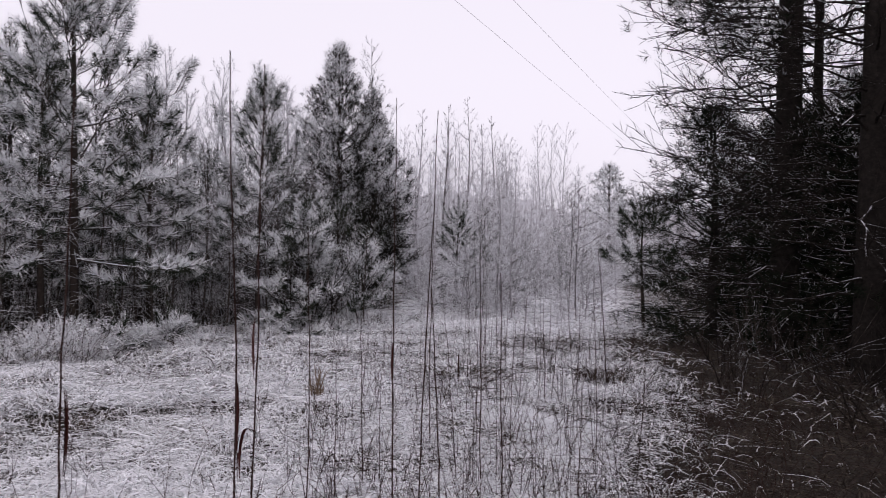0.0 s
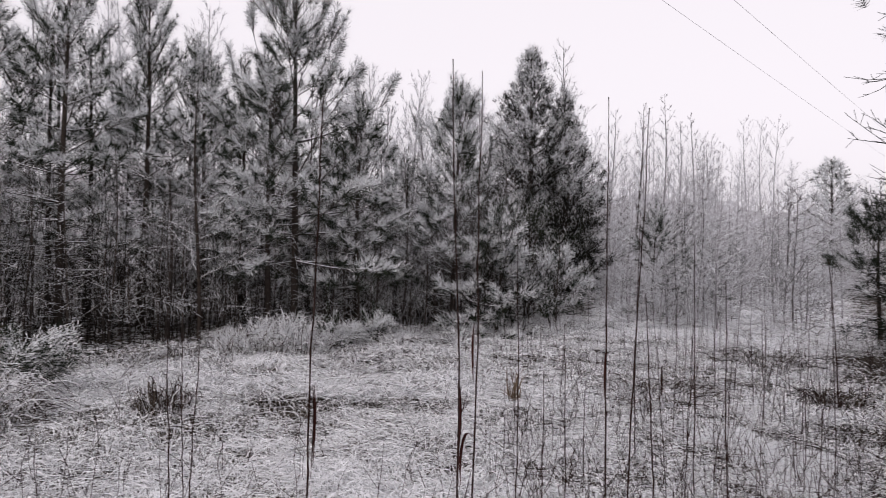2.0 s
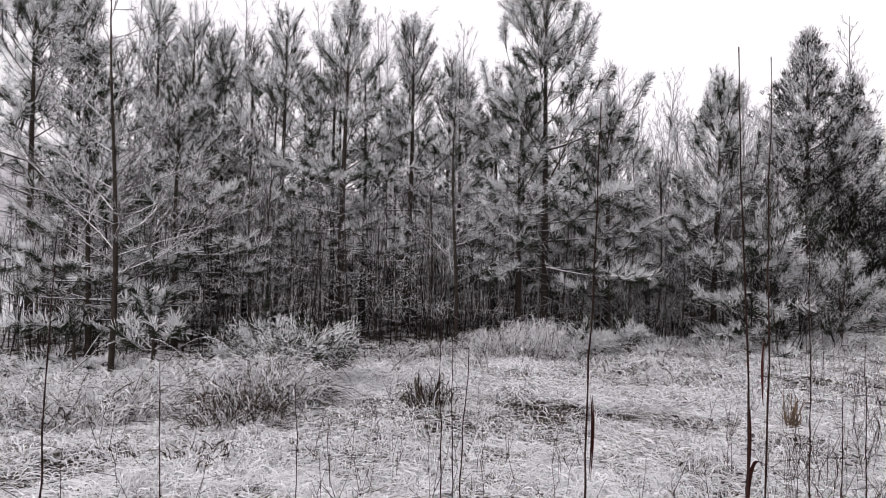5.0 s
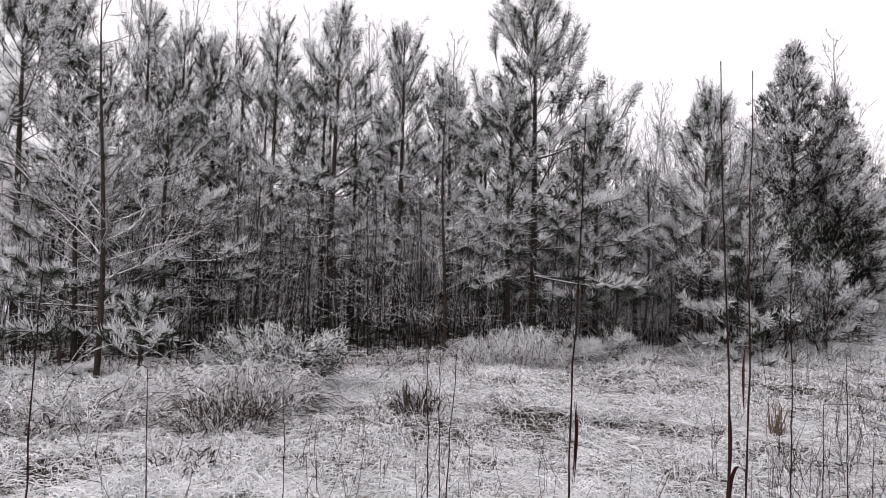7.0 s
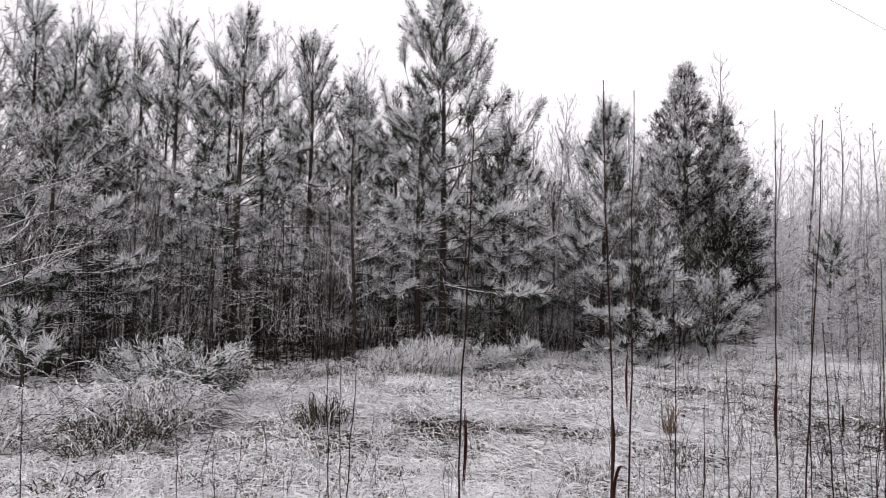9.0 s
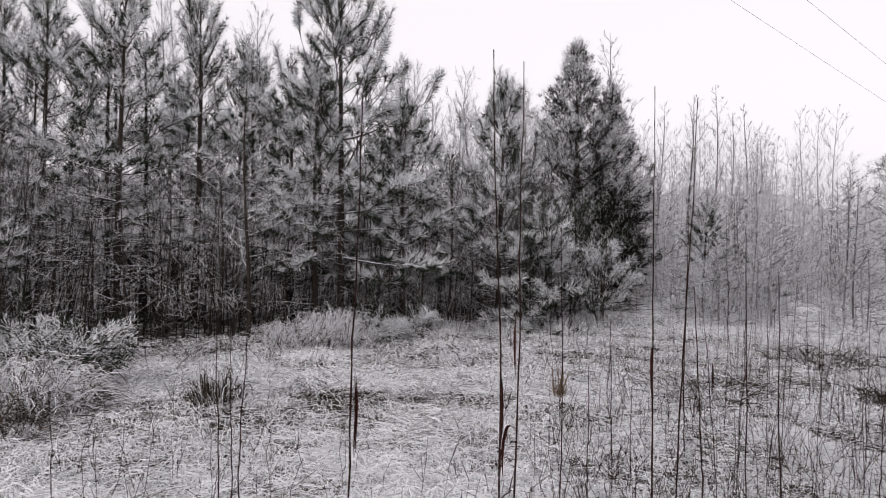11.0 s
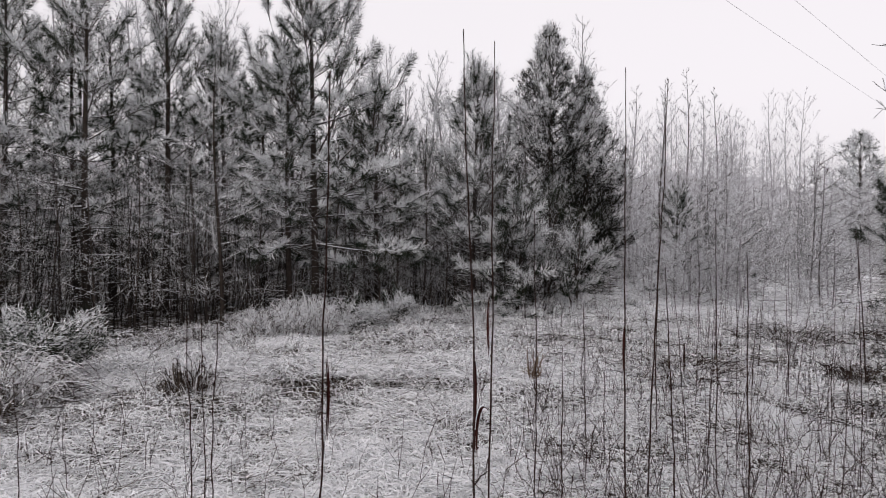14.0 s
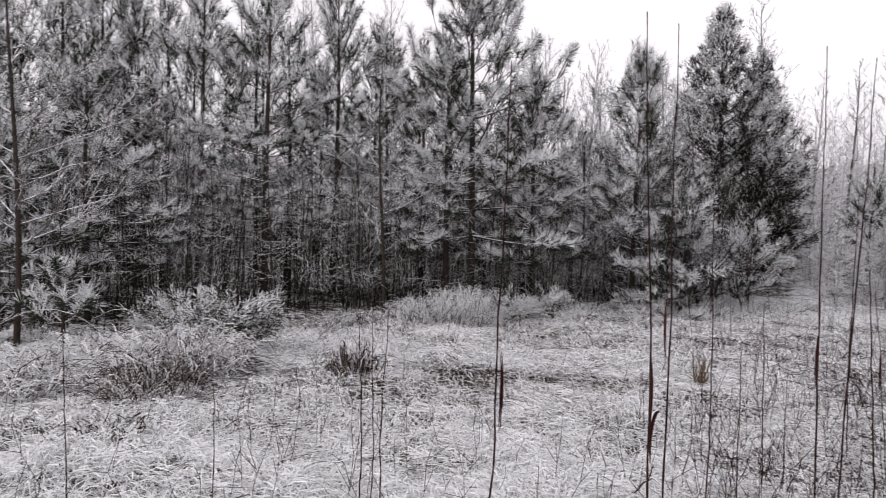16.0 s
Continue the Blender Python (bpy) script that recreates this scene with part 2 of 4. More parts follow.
def drift(x, y, size, shift=0):
    """Smooth value noise from 0 to 1, with lumps of the given size."""
    x, y = np.asarray(x, float) / size + 7.3 * shift, np.asarray(y, float) / size + 3.1 * shift
    i, j = np.floor(x).astype(int), np.floor(y).astype(int)
    u, v = x - i, y - j
    u, v = u * u * (3 - 2 * u), v * v * (3 - 2 * v)
    i, j, i2, j2 = i % 64, j % 64, (i + 1) % 64, (j + 1) % 64
    return (LATTICE[i, j] * (1 - u) + LATTICE[i2, j] * u) * (1 - v) + (LATTICE[i, j2] * (1 - u) + LATTICE[i2, j2] * u) * v


def rim(x, y):
    """Signed distance into the pine stand from its edge on the meadow."""
    return np.minimum(0.48 * y - 0.875 * x - 9.3, 0.58 * y - 0.815 * x - 9.9)


def land(x, y):
    """Height of the ground: tussocks and a slow rise away from the path."""
    x, y = np.asarray(x, float), np.asarray(y, float)
    near = np.exp(-((x * x + y * y) / 500.0)) * step(1.0, 3.0, np.hypot(x, y))
    lumps = 0.13 * (drift(x, y, 1.5) - 0.5) + 0.15 * (drift(x, y, 0.62, 1) - 0.5) + 0.05 * (drift(x, y, 0.3, 2) - 0.5)
    return 0.2 + 0.08 * step(5, 13, y) + 0.004 * np.clip(y - 13, 0, 80) + lumps * near


def lee(x, y):
    """How far a spot lies in the lee of the dark evergreens, where little snow falls; thinned further to darken as
    shade.
    """
    return step(-0.6, 1.1, x - (0.35 + 0.2 * y) + 0.9 * (drift(x, y, 1.1, 5) - 0.5)) * step(-2.5, -0.5, y)


def stand(x, y):
    """How far a spot lies inside the pine stand, under its crowns; less white there also paints their shade."""
    return step(0, 1.0, np.minimum(-x - 1.2, rim(x, y)))


def open_snow(x, y):
    """Flat spots between the weeds where snow lies smooth on the old track."""
    track = np.exp(-(((x - 0.20 * y + 0.35) / 0.75) ** 2)) * step(3.0, 4.5, y)
    return track * step(0.45, 0.7, 0.5 * drift(x + 0.6 * y, y - 0.5 * x, 0.8, 8) + 0.3 * drift(x, y, 0.33, 9) + 0.2 * drift(x, y, 0.15, 10))


g = Geo()
RINGS, SPOKES = 250, 330
gr = 0.25 * (3600.0 ** np.linspace(0, 1, RINGS))
gr, ga = np.meshgrid(gr, np.linspace(0, 2 * np.pi, SPOKES, endpoint=False), indexing="ij")
gx, gy = gr * np.cos(ga), 0.55 + gr * np.sin(ga)
i, j = np.meshgrid(np.arange(RINGS - 1), np.arange(SPOKES), indexing="ij")
j2 = (j + 1) % SPOKES
g.add(np.stack([gx, gy, land(gx, gy)], -1).reshape(-1, 3), np.stack([i * SPOKES + j, (i + 1) * SPOKES + j, (i + 1) * SPOKES + j2, i * SPOKES + j2], -1).reshape(-1, 4))
g.add(np.concatenate([np.stack([gx[0], gy[0], land(gx[0], gy[0])], -1), [[0, 0.55, 0.2]]]), np.stack([np.arange(SPOKES), (np.arange(SPOKES) + 1) % SPOKES, np.full(SPOKES, SPOKES)], -1))
me = g.mesh("ground", [M_GROUND])
# less snow in lee and stand, which also puts shade into the ground colour
cover = 0.36 + 0.55 * open_snow(gx, gy) - 0.3 * np.maximum(lee(gx, gy), stand(gx, gy)) + 0.4 * step(9, 16, gr)
turf = step(2.6, 3.6, gr) * step(-0.15, 0.15, gy + 0.35 * gx - 0.4)  # long grass before the path; unseen ground elsewhere gets added white cover
cover += 0.24 * (1 - turf) * (1 - lee(gx, gy))
layer = me.attributes.new("snow", "FLOAT", "POINT")
layer.data.foreach_set("value", np.concatenate([cover.ravel(), np.full(SPOKES + 1, 0.4)]).astype(np.float32))
ground = new("ground", me)
tagged(ground, "thin wet snow over matted dead meadow grass", "ground", kind="structure")


def thing(name, x, y, label, category, group=""):
    ob = new(name)
    ob.location = (x, y, float(land(x, y)))
    ob.empty_display_size = 0.2
    return tagged(ob, label, category, group)


# ---- pines ----
def curve_of(p0, way, length, rise, n=5):
    s = np.linspace(0, 1, n)[:, None]
    return p0 + way * length * s + np.array([0, 0, 1.0]) * rise * length * s * s


def shoot_needles(g, p, axis, slen, count, reach, spread, snow, rng, width=0.008, droop=0.3, clump=0.018):
    """Bottle-brushes of long needles round shoots at p (n, 3) along axis (n, 3); wet snow sticks those of the upper side together into pale rays."""
    n = len(p)
    P, A = np.repeat(p, count, 0), np.repeat(axis, count, 0)
    r = rng.normal(size=(n * count, 3))
    r = unit(r - A * np.sum(r * A, 1)[:, None])
    t = rng.random(n * count)
    th = np.radians(spread) * rng.uniform(0.45, 1.2, n * count) * (1.25 - 0.6 * t)
    way = A * np.cos(th)[:, None] + r * np.sin(th)[:, None]
    sn = np.repeat(snow, count)
    way[:, 2] -= droop * sn * rng.uniform(0.4, 1.3, n * count)
    way = unit(way)
    base = P + A * (np.repeat(slen, count) * t)[:, None]
    white = (r[:, 2] + rng.normal(0, 0.25, n * count)) > (1.0 - 1.65 * sn)
    base[:, 2] += 0.012 * white
    length = reach * rng.uniform(0.7, 1.15, n * count)
    g.needles(base, way, length, np.where(white, clump * rng.uniform(0.6, 1.35, n * count), width), rng, white.astype(int))


def pine(x, y, top, seed, rad=1.1, crown=0.25, lean=(0, 0), full=1.0, detail=True, label="", snow=0.72, candle=1.0, dead=10, needle_n=60, reach=0.19, arms=()):
    """A young pine: whorls of limbs that end in brushes of long needles, snow lying on their upper side.
    arms: long limbs of their own, as (height, reach along x, along y, rise)."""
    rng = np.random.default_rng(seed)
    z0 = float(land(x, y))
    H = top - z0
    tree = thing("pine_tree", x, y, label or "young green pine with snow on its long needles", "tree", "young pines at the meadow's edge")
    s = np.linspace(0, 1, 9)
    bend = np.stack([lean[0] * s + 0.03 * np.sin(4 * s + seed), lean[1] * s + 0.03 * np.cos(3 * s + seed), H * s - 0.08 * (s == 0)], -1)
    r0 = 0.018 + 0.0072 * H
    g = Geo()
    g.tube(bend, r0 * (1 - s) ** 0.8 + 0.007, 7)
    part("trunk", g, M_PINE_BARK, tree)
    at = lambda z: np.array([np.interp(z / H, s, bend[:, k]) for k in range(3)])
    zc = crown * H
    crownset, wood = Geo(), Geo()

    def limb(pts, L, f, first, more=1.0):
        w = Geo() if detail else wood
        n = Geo() if detail else crownset
        k = len(pts)
        w.tube(pts, np.linspace(0.006 + 0.010 * L, 0.004, k), 4)
        ns = max(3, int((2.5 + (6.0 + 4.0 * f) * L) * full * more))
        sb = rng.uniform(first + 0.2 * (1 - f), 1.0, ns) ** 0.75
        sb[0] = 1.0
        p = np.stack([np.interp(sb, np.linspace(0, 1, k), pts[:, q]) for q in range(3)], -1)
        tang = unit(pts[-1] - pts[-2])
        sidev = unit(np.cross(tang, [0, 0.05, 1.0]))
        yaw = rng.uniform(0.35, 1.15, ns) * (sb < 1)
        ax = unit(tang * np.cos(yaw)[:, None] + sidev * (np.sin(yaw) * rng.choice([-1.0, 1.0], ns))[:, None]
                  + np.array([0, 0, 1.0]) * (rng.uniform(-0.1, 0.35, ns) + 1.0 * f)[:, None])
        bl = rng.uniform(0.12, 0.38, ns) * (0.5 + min(L, 1.0)) * (sb < 1)
        tipp = p + ax * bl[:, None]
        w.sticks(p, tipp + ax * 0.1, 0.0065, 0.004)
        laden = rng.random(ns) < (0.14 + 0.22 * f + 0.55 * step(0.55, 0.95, sb)) * (0.5 + 0.6 * snow)
        low = np.clip(np.where(laden, snow * rng.uniform(0.85, 1.3, ns) * (1.06 - 0.14 * f), 0.12 * snow), 0.02, 1.0)
        shoot_needles(n, tipp, ax, rng.uniform(0.06, 0.14, ns) * (1 + 2.6 * f), int(needle_n * (1 + 0.3 * f)), reach * (1 - 0.42 * f), 72 - 18 * f, low, rng, clump=0.0125 - 0.003 * f, width=0.0075 - 0.001 * f)
        if detail:
            arm = part("limb", w, M_TWIG, tree)
            part("needles", n, [M_NEEDLE, M_NEEDLE_SNOW], arm)

    z = zc
    turn = rng.random() * 6
    while z < H - 0.12:
        f = (z - zc) / (H - zc)
        for k in range(rng.integers(3, 6)):
            az = turn + k * 2 * np.pi / 4.6 + rng.normal(0, 0.25)
            el = np.radians(-2 + 58 * f ** 1.15 + rng.normal(0, 9))
            L = rad * ((1 - f) ** 1.0 * (0.85 + 0.2 * min(1, f * 4)) + 0.09) * rng.uniform(0.45, 1.25)
            way = np.array([np.cos(az) * np.cos(el), np.sin(az) * np.cos(el), np.sin(el)])
            limb(curve_of(at(z), way, L, rng.uniform(0.05, 0.4) * (0.4 + f) - 0.1 * (1 - f)), L, f, 0.3)
        turn += 1.1
        z += rng.uniform(0.26, 0.44) * (0.8 + 0.25 * H / 6) * (1.05 - 0.3 * f)
    for z, dx, dy, rise in arms:
        way = np.array([dx, dy, rise * 0.5])
        L = float(np.linalg.norm(way))
        limb(curve_of(at(z), way / L, L, rise * 0.5 / L, 7), L, 0.7, 0.82, 0.42)
    # upright leading shoots at the top
    g = Geo() if detail else crownset
    tops, axes, lens = [at(H * 0.90)], [np.array([0.02, 0, 1.0])], [0.75 * candle]
    for k in range(5):
        a = rng.random() * 6.28
        tops.append(at(H * (0.92 - 0.03 * k)) + 0.07 * np.array([np.cos(a), np.sin(a), 0]))
        axes.append(unit(np.array([0.38 * np.cos(a), 0.38 * np.sin(a), 1.0])))
        lens.append(rng.uniform(0.2, 0.36) * candle)
    shoot_needles(g, np.array(tops), np.array(axes), np.array(lens), 120, 0.115, 52, np.full(6, 0.42), rng, droop=0.0, clump=0.009)
    if detail:
        part("leader_needles", g, [M_NEEDLE, M_NEEDLE_SNOW], tree, "upright leading shoots with short needles")
    else:
        tagged(part("branchwork", wood, M_TWIG, tree), kind="stuff")
        part("crown", crownset, [M_NEEDLE, M_NEEDLE_SNOW], tree)
    # dead lower limbs, bare and lined with snow
    for k in range(dead):
        g = Geo()
        zz = rng.uniform(0.08, max(crown + 0.12, 0.3)) * H
        az, el = rng.random() * 6.28, rng.uniform(-0.2, 0.35)
        L = rng.uniform(0.4, 1.0) * min(1.2, rad)
        way = np.array([np.cos(az) * np.cos(el), np.sin(az) * np.cos(el), np.sin(el)])
        pts = curve_of(at(zz), way, L, rng.uniform(-0.15, 0.25))
        g.tube(pts, np.linspace(0.010, 0.004, 5), 3)
        a = pts[rng.integers(1, 4, 5)]
        g.sticks(a, a + unit(way + rng.normal(0, 0.5, (5, 3))) * L * rng.uniform(0.2, 0.5, (5, 1)), 0.006, 0.003)
        part("dead_limb", g, M_TWIG, tree, "bare dead limb lined with snow")
    return tree


# ---- evergreens with fine sprays ----
def sprays(g, p, axis, size, count, snow, rng, wide=0.022):
    """Flat drooping sprays of scale leaves: small pointed blades fanned round p along axis."""
    n = len(p)
    P, A = np.repeat(p, count, 0), np.repeat(axis, count, 0)
    way = unit(A + rng.normal(0, 0.55, (n * count, 3)))
    base = P + A * (rng.random(n * count) * np.repeat(size, count))[:, None] + rng.normal(0, 0.03, (n * count, 3))
    length = np.repeat(size, count) * rng.uniform(0.45, 1.0, n * count)
    white = (way[:, 2] * 0.25 + rng.random(n * count)) > (1.08 - np.repeat(snow, count))
    g.needles(base, way, length, wide, rng, white.astype(int))


def evergreen(name, x, y, top, seed, rad, label, shape, mats, snow=0.4, limbs=150, twigs=8, count=11, size=0.2, base=0.03, droop=0.0, trunk_r=0.11, bark_m=None, wide=0.022):
    rng = np.random.default_rng(seed)
    H = top - float(land(x, y))
    tree = thing(name, x, y, label, "tree")
    g = Geo()
    s = np.linspace(0, 1, 8)
    g.tube(np.stack([0.05 * np.sin(3 * s), 0.05 * np.cos(2 * s) - 0.05, H * s - 0.06 * (s == 0)], -1), trunk_r * (1 - s) ** 0.9 + 0.008, 8)
    part("trunk", g, bark_m or M_PINE_BARK, tree)
    for k in range(limbs):
        f = base + (1 - base) * ((k + rng.random()) / limbs) ** 1.1
        az = k * 2.399 + rng.normal(0, 0.2)
        L = rad * shape(f) * rng.uniform(0.6, 1.15)
        el = np.radians(-8 + 60 * f + rng.normal(0, 8)) - droop
        way = np.array([np.cos(az) * np.cos(el), np.sin(az) * np.cos(el), np.sin(el)])
        pts = curve_of(np.array([0, 0, H * f * 0.96]), way, L, 0.2)
        w = Geo()
        w.tube(pts, np.linspace(0.006 + 0.01 * L, 0.004, 5), 4)
        nt_ = max(2, int(twigs * (0.35 + L / rad)))
        sb = rng.uniform(0.25, 1.0, nt_) ** 0.7
        p = np.stack([np.interp(sb, np.linspace(0, 1, 5), pts[:, q]) for q in range(3)], -1) + rng.normal(0, 0.10, (nt_, 3)) * np.array([1, 1, 0.7])
        ax = unit(way + rng.normal(0, 0.45, (nt_, 3)) + np.array([0, 0, 0.25 - droop]))
        limb = part("limb", w, bark_m or M_PINE_BARK, tree)
        n = Geo()
        sn = np.where(rng.random(nt_) < snow * (0.3 + 0.9 * sb) * (0.05 + 0.95 * step(0.3, 0.65, f)), rng.uniform(0.6, 0.95, nt_), 0.0)
        sprays(n, p, ax, rng.uniform(0.7, 1.3, nt_) * size, count, sn, rng, wide)
        part("foliage", n, mats, limb)
    return tree


def outline(f):
    """A cedar's half width over its height: broad low down, drawn out to a thin point."""
    return float(np.interp(f, [0, 0.1, 0.28, 0.54, 0.75, 0.9, 1.0], [0.72, 0.92, 1.0, 0.84, 0.58, 0.25, 0.02]))


def cedar(x, y, top, seed, rad, label, limbs=300, low=0.02):
    """A dense cedar: ascending limbs clothed in short sprays, snow in flat pads on the outer and upper ones."""
    rng = np.random.default_rng(seed)
    H = top - float(land(x, y))
    tree = thing("cedar_tree", x, y, label, "tree")
    s = np.linspace(0, 1, 8)
    g = Geo()
    g.tube(np.stack([0.05 * np.sin(3 * s), 0.05 * np.cos(2 * s) - 0.05, H * s - 0.08 * (s == 0)], -1), 0.11 * (1 - s) ** 0.9 + 0.008, 8)
    part("trunk", g, M_PINE_BARK, tree)
    for k in range(limbs):
        f = low + (1 - low) * ((k + rng.random()) / limbs) ** 1.05
        az = k * 2.399 + rng.normal(0, 0.25)
        L = rad * outline(f) * (rng.uniform(0.72, 1.1) if k % 5 or f > 0.8 else rng.uniform(1.05, 1.3))
        tip = np.array([np.cos(az) * L, np.sin(az) * L, H * f])
        root = np.array([0, 0, max(0.1, H * f - L * (0.15 + 0.75 * f) - 0.25 * f)])
        q = np.linspace(0, 1, 5)[:, None]
        pts = root + (tip - root) * q + np.array([0, 0, -0.12 * L]) * np.sin(q * 3.14)
        w = Geo()
        w.tube(pts, np.linspace(0.006 + 0.01 * L, 0.004, 5), 4)
        arm = part("limb", w, M_PINE_BARK, tree)
        m = max(5, int(17 * (0.35 + L / rad)))
        sb = rng.uniform(0.3, 1.0, m) ** 0.6
        p = np.stack([np.interp(sb, q[:, 0], pts[:, c]) for c in range(3)], -1) + rng.normal(0, 0.09, (m, 3)) * np.array([1, 1, 0.6])
        out = unit(tip - root)
        ax = unit(out + rng.normal(0, 0.4, (m, 3)) + np.array([0, 0, 0.15 + 0.5 * f]))
        pad = rng.random() < 0.08 + 0.56 * float(step(0.3, 0.66, f))
        sn = np.where((rng.random(m) < 0.85 * step(0.45, 0.9, sb)) & pad, rng.uniform(0.6, 1.0, m), 0.04)
        n = Geo()
        sprays(n, p, ax, rng.uniform(0.10, 0.19, m), 19, sn, rng, 0.0145)
        part("foliage", n, [M_CEDAR, M_NEEDLE_SNOW], arm)
    return tree


# ---- bare trees ----
def twigs_of(g, pts, L, r, rng, depth, lift=0.35, gap=0.12, least=0.0025):
    n = max(2, int(L / gap))
    for k in range(n):
        s = rng.uniform(0.18, 1.0)
        i = min(len(pts) - 2, int(s * (len(pts) - 1)))
        fr = s * (len(pts) - 1) - i
        p = pts[i] * (1 - fr) + pts[i + 1] * fr
        tang = unit(pts[i + 1] - pts[i])
        v = unit(tang * 0.9 + rng.normal(0, 0.55, 3) + np.array([0, 0, lift]))
        l2 = L * rng.uniform(0.2, 0.5) * (1.15 - 0.6 * s)
        q = curve_of(p, v, l2, rng.uniform(-0.05, 0.25), 3)
        g.tube(q, np.linspace(max(r * 0.5, least), max(r * 0.22, least), 3), 3)
        if depth > 1:
            twigs_of(g, q, l2, r * 0.55, rng, depth - 1, lift, gap, least)


def bare_tree(x, y, top, seed, label, spread=1.2, crown=0.3, r0=0.05, limbs=26, mat=None, detail=True, lift=0.9, depth=2, name="bare_tree", gap=0.13, group="", least=0.0025):
    rng = np.random.default_rng(seed)
    H = top - float(land(x, y))
    tree = thing(name, x, y, label, "tree", group)
    s = np.linspace(0, 1, 9)
    trunk = np.stack([0.012 * H * np.sin(5 * s + seed), 0.012 * H * np.cos(4 * s + seed) - 0.012 * H, H * s - 0.06 * (s == 0)], -1)
    g = Geo()
    g.tube(trunk, r0 * (1 - s) ** 0.9 + 0.004, 6)
    part("trunk", g, M_PINE_BARK if mat is M_BRUSH else mat or M_TWIG, tree)
    w = Geo()
    for k in range(limbs):
        f = crown + (0.98 - crown) * (k + rng.random()) / limbs
        p = np.array([np.interp(f, s, trunk[:, q]) for q in range(3)])
        az = k * 2.4 + rng.normal(0, 0.3)
        v = unit(np.array([np.cos(az), np.sin(az), lift * rng.uniform(0.6, 1.3)]))
        L = spread * ((1 - f) ** 0.7 + 0.12) * rng.uniform(0.6, 1.2)
        pts = curve_of(p, v, L, rng.uniform(0.0, 0.3), 4) + np.concatenate([np.zeros((1, 3)), rng.normal(0, 0.03 * L, (3, 3))])
        if detail:
            w = Geo()
        rr = max(0.005, r0 * 0.32 * (1 - 0.6 * f))
        w.tube(pts, np.linspace(rr, 0.004, 4), 4)
        twigs_of(w, pts, L, rr, rng, depth, 0.25 * lift, gap, least)
        if detail:
            part("limb", w, mat or M_TWIG, tree)
    if not detail:
        part("crown", w, mat or M_TWIG, tree)
    return tree


def fine_twig_tree(x, y, top, seed, label, spread=1.6, crown=0.2, r0=0.05, limbs=32, twigs=8, subs=2, mat=None, name="bare_tree", group="", lift=0.9, least=0.006):
    """A bare tree or sapling with a close net of fine twigs, by default pale with frost and haze."""
    rng = np.random.default_rng(seed)
    H = top - float(land(x, y))
    tree = thing(name, x, y, label, "tree", group)
    s = np.linspace(0, 1, 9)
    trunk = np.stack([0.014 * H * np.sin(5 * s + seed), 0.014 * H * np.cos(4 * s + seed) - 0.014 * H, H * s - 0.08 * (s == 0)], -1)
    g = Geo()
    g.tube(trunk, r0 * (1 - s) ** 0.9 + 0.005, 5)
    part("trunk", g, mat or M_FROST_HAZE, tree)
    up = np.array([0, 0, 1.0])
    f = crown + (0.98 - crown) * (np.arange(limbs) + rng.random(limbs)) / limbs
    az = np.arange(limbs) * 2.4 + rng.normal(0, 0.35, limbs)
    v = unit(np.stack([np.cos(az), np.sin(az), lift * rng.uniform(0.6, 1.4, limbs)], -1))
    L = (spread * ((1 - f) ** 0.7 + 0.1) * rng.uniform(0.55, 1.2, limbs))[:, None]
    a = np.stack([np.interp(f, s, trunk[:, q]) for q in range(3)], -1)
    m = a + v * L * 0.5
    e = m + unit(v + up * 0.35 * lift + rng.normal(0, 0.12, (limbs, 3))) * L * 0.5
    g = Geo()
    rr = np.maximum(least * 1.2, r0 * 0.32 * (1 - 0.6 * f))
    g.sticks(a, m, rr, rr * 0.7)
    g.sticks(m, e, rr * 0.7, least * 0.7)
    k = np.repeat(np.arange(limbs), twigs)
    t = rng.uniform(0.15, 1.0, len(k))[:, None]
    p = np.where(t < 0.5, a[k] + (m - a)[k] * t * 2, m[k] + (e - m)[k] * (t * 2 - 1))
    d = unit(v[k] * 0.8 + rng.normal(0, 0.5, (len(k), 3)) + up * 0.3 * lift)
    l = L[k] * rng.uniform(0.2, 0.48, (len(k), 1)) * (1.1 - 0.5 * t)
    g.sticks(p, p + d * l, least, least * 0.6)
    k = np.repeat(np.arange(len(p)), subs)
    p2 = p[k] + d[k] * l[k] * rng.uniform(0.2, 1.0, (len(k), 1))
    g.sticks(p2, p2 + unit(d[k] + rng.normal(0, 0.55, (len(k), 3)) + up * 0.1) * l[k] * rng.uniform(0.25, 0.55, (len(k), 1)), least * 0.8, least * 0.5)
    part("crown", g, mat or M_HOAR_HAZE, tree)
    return tree


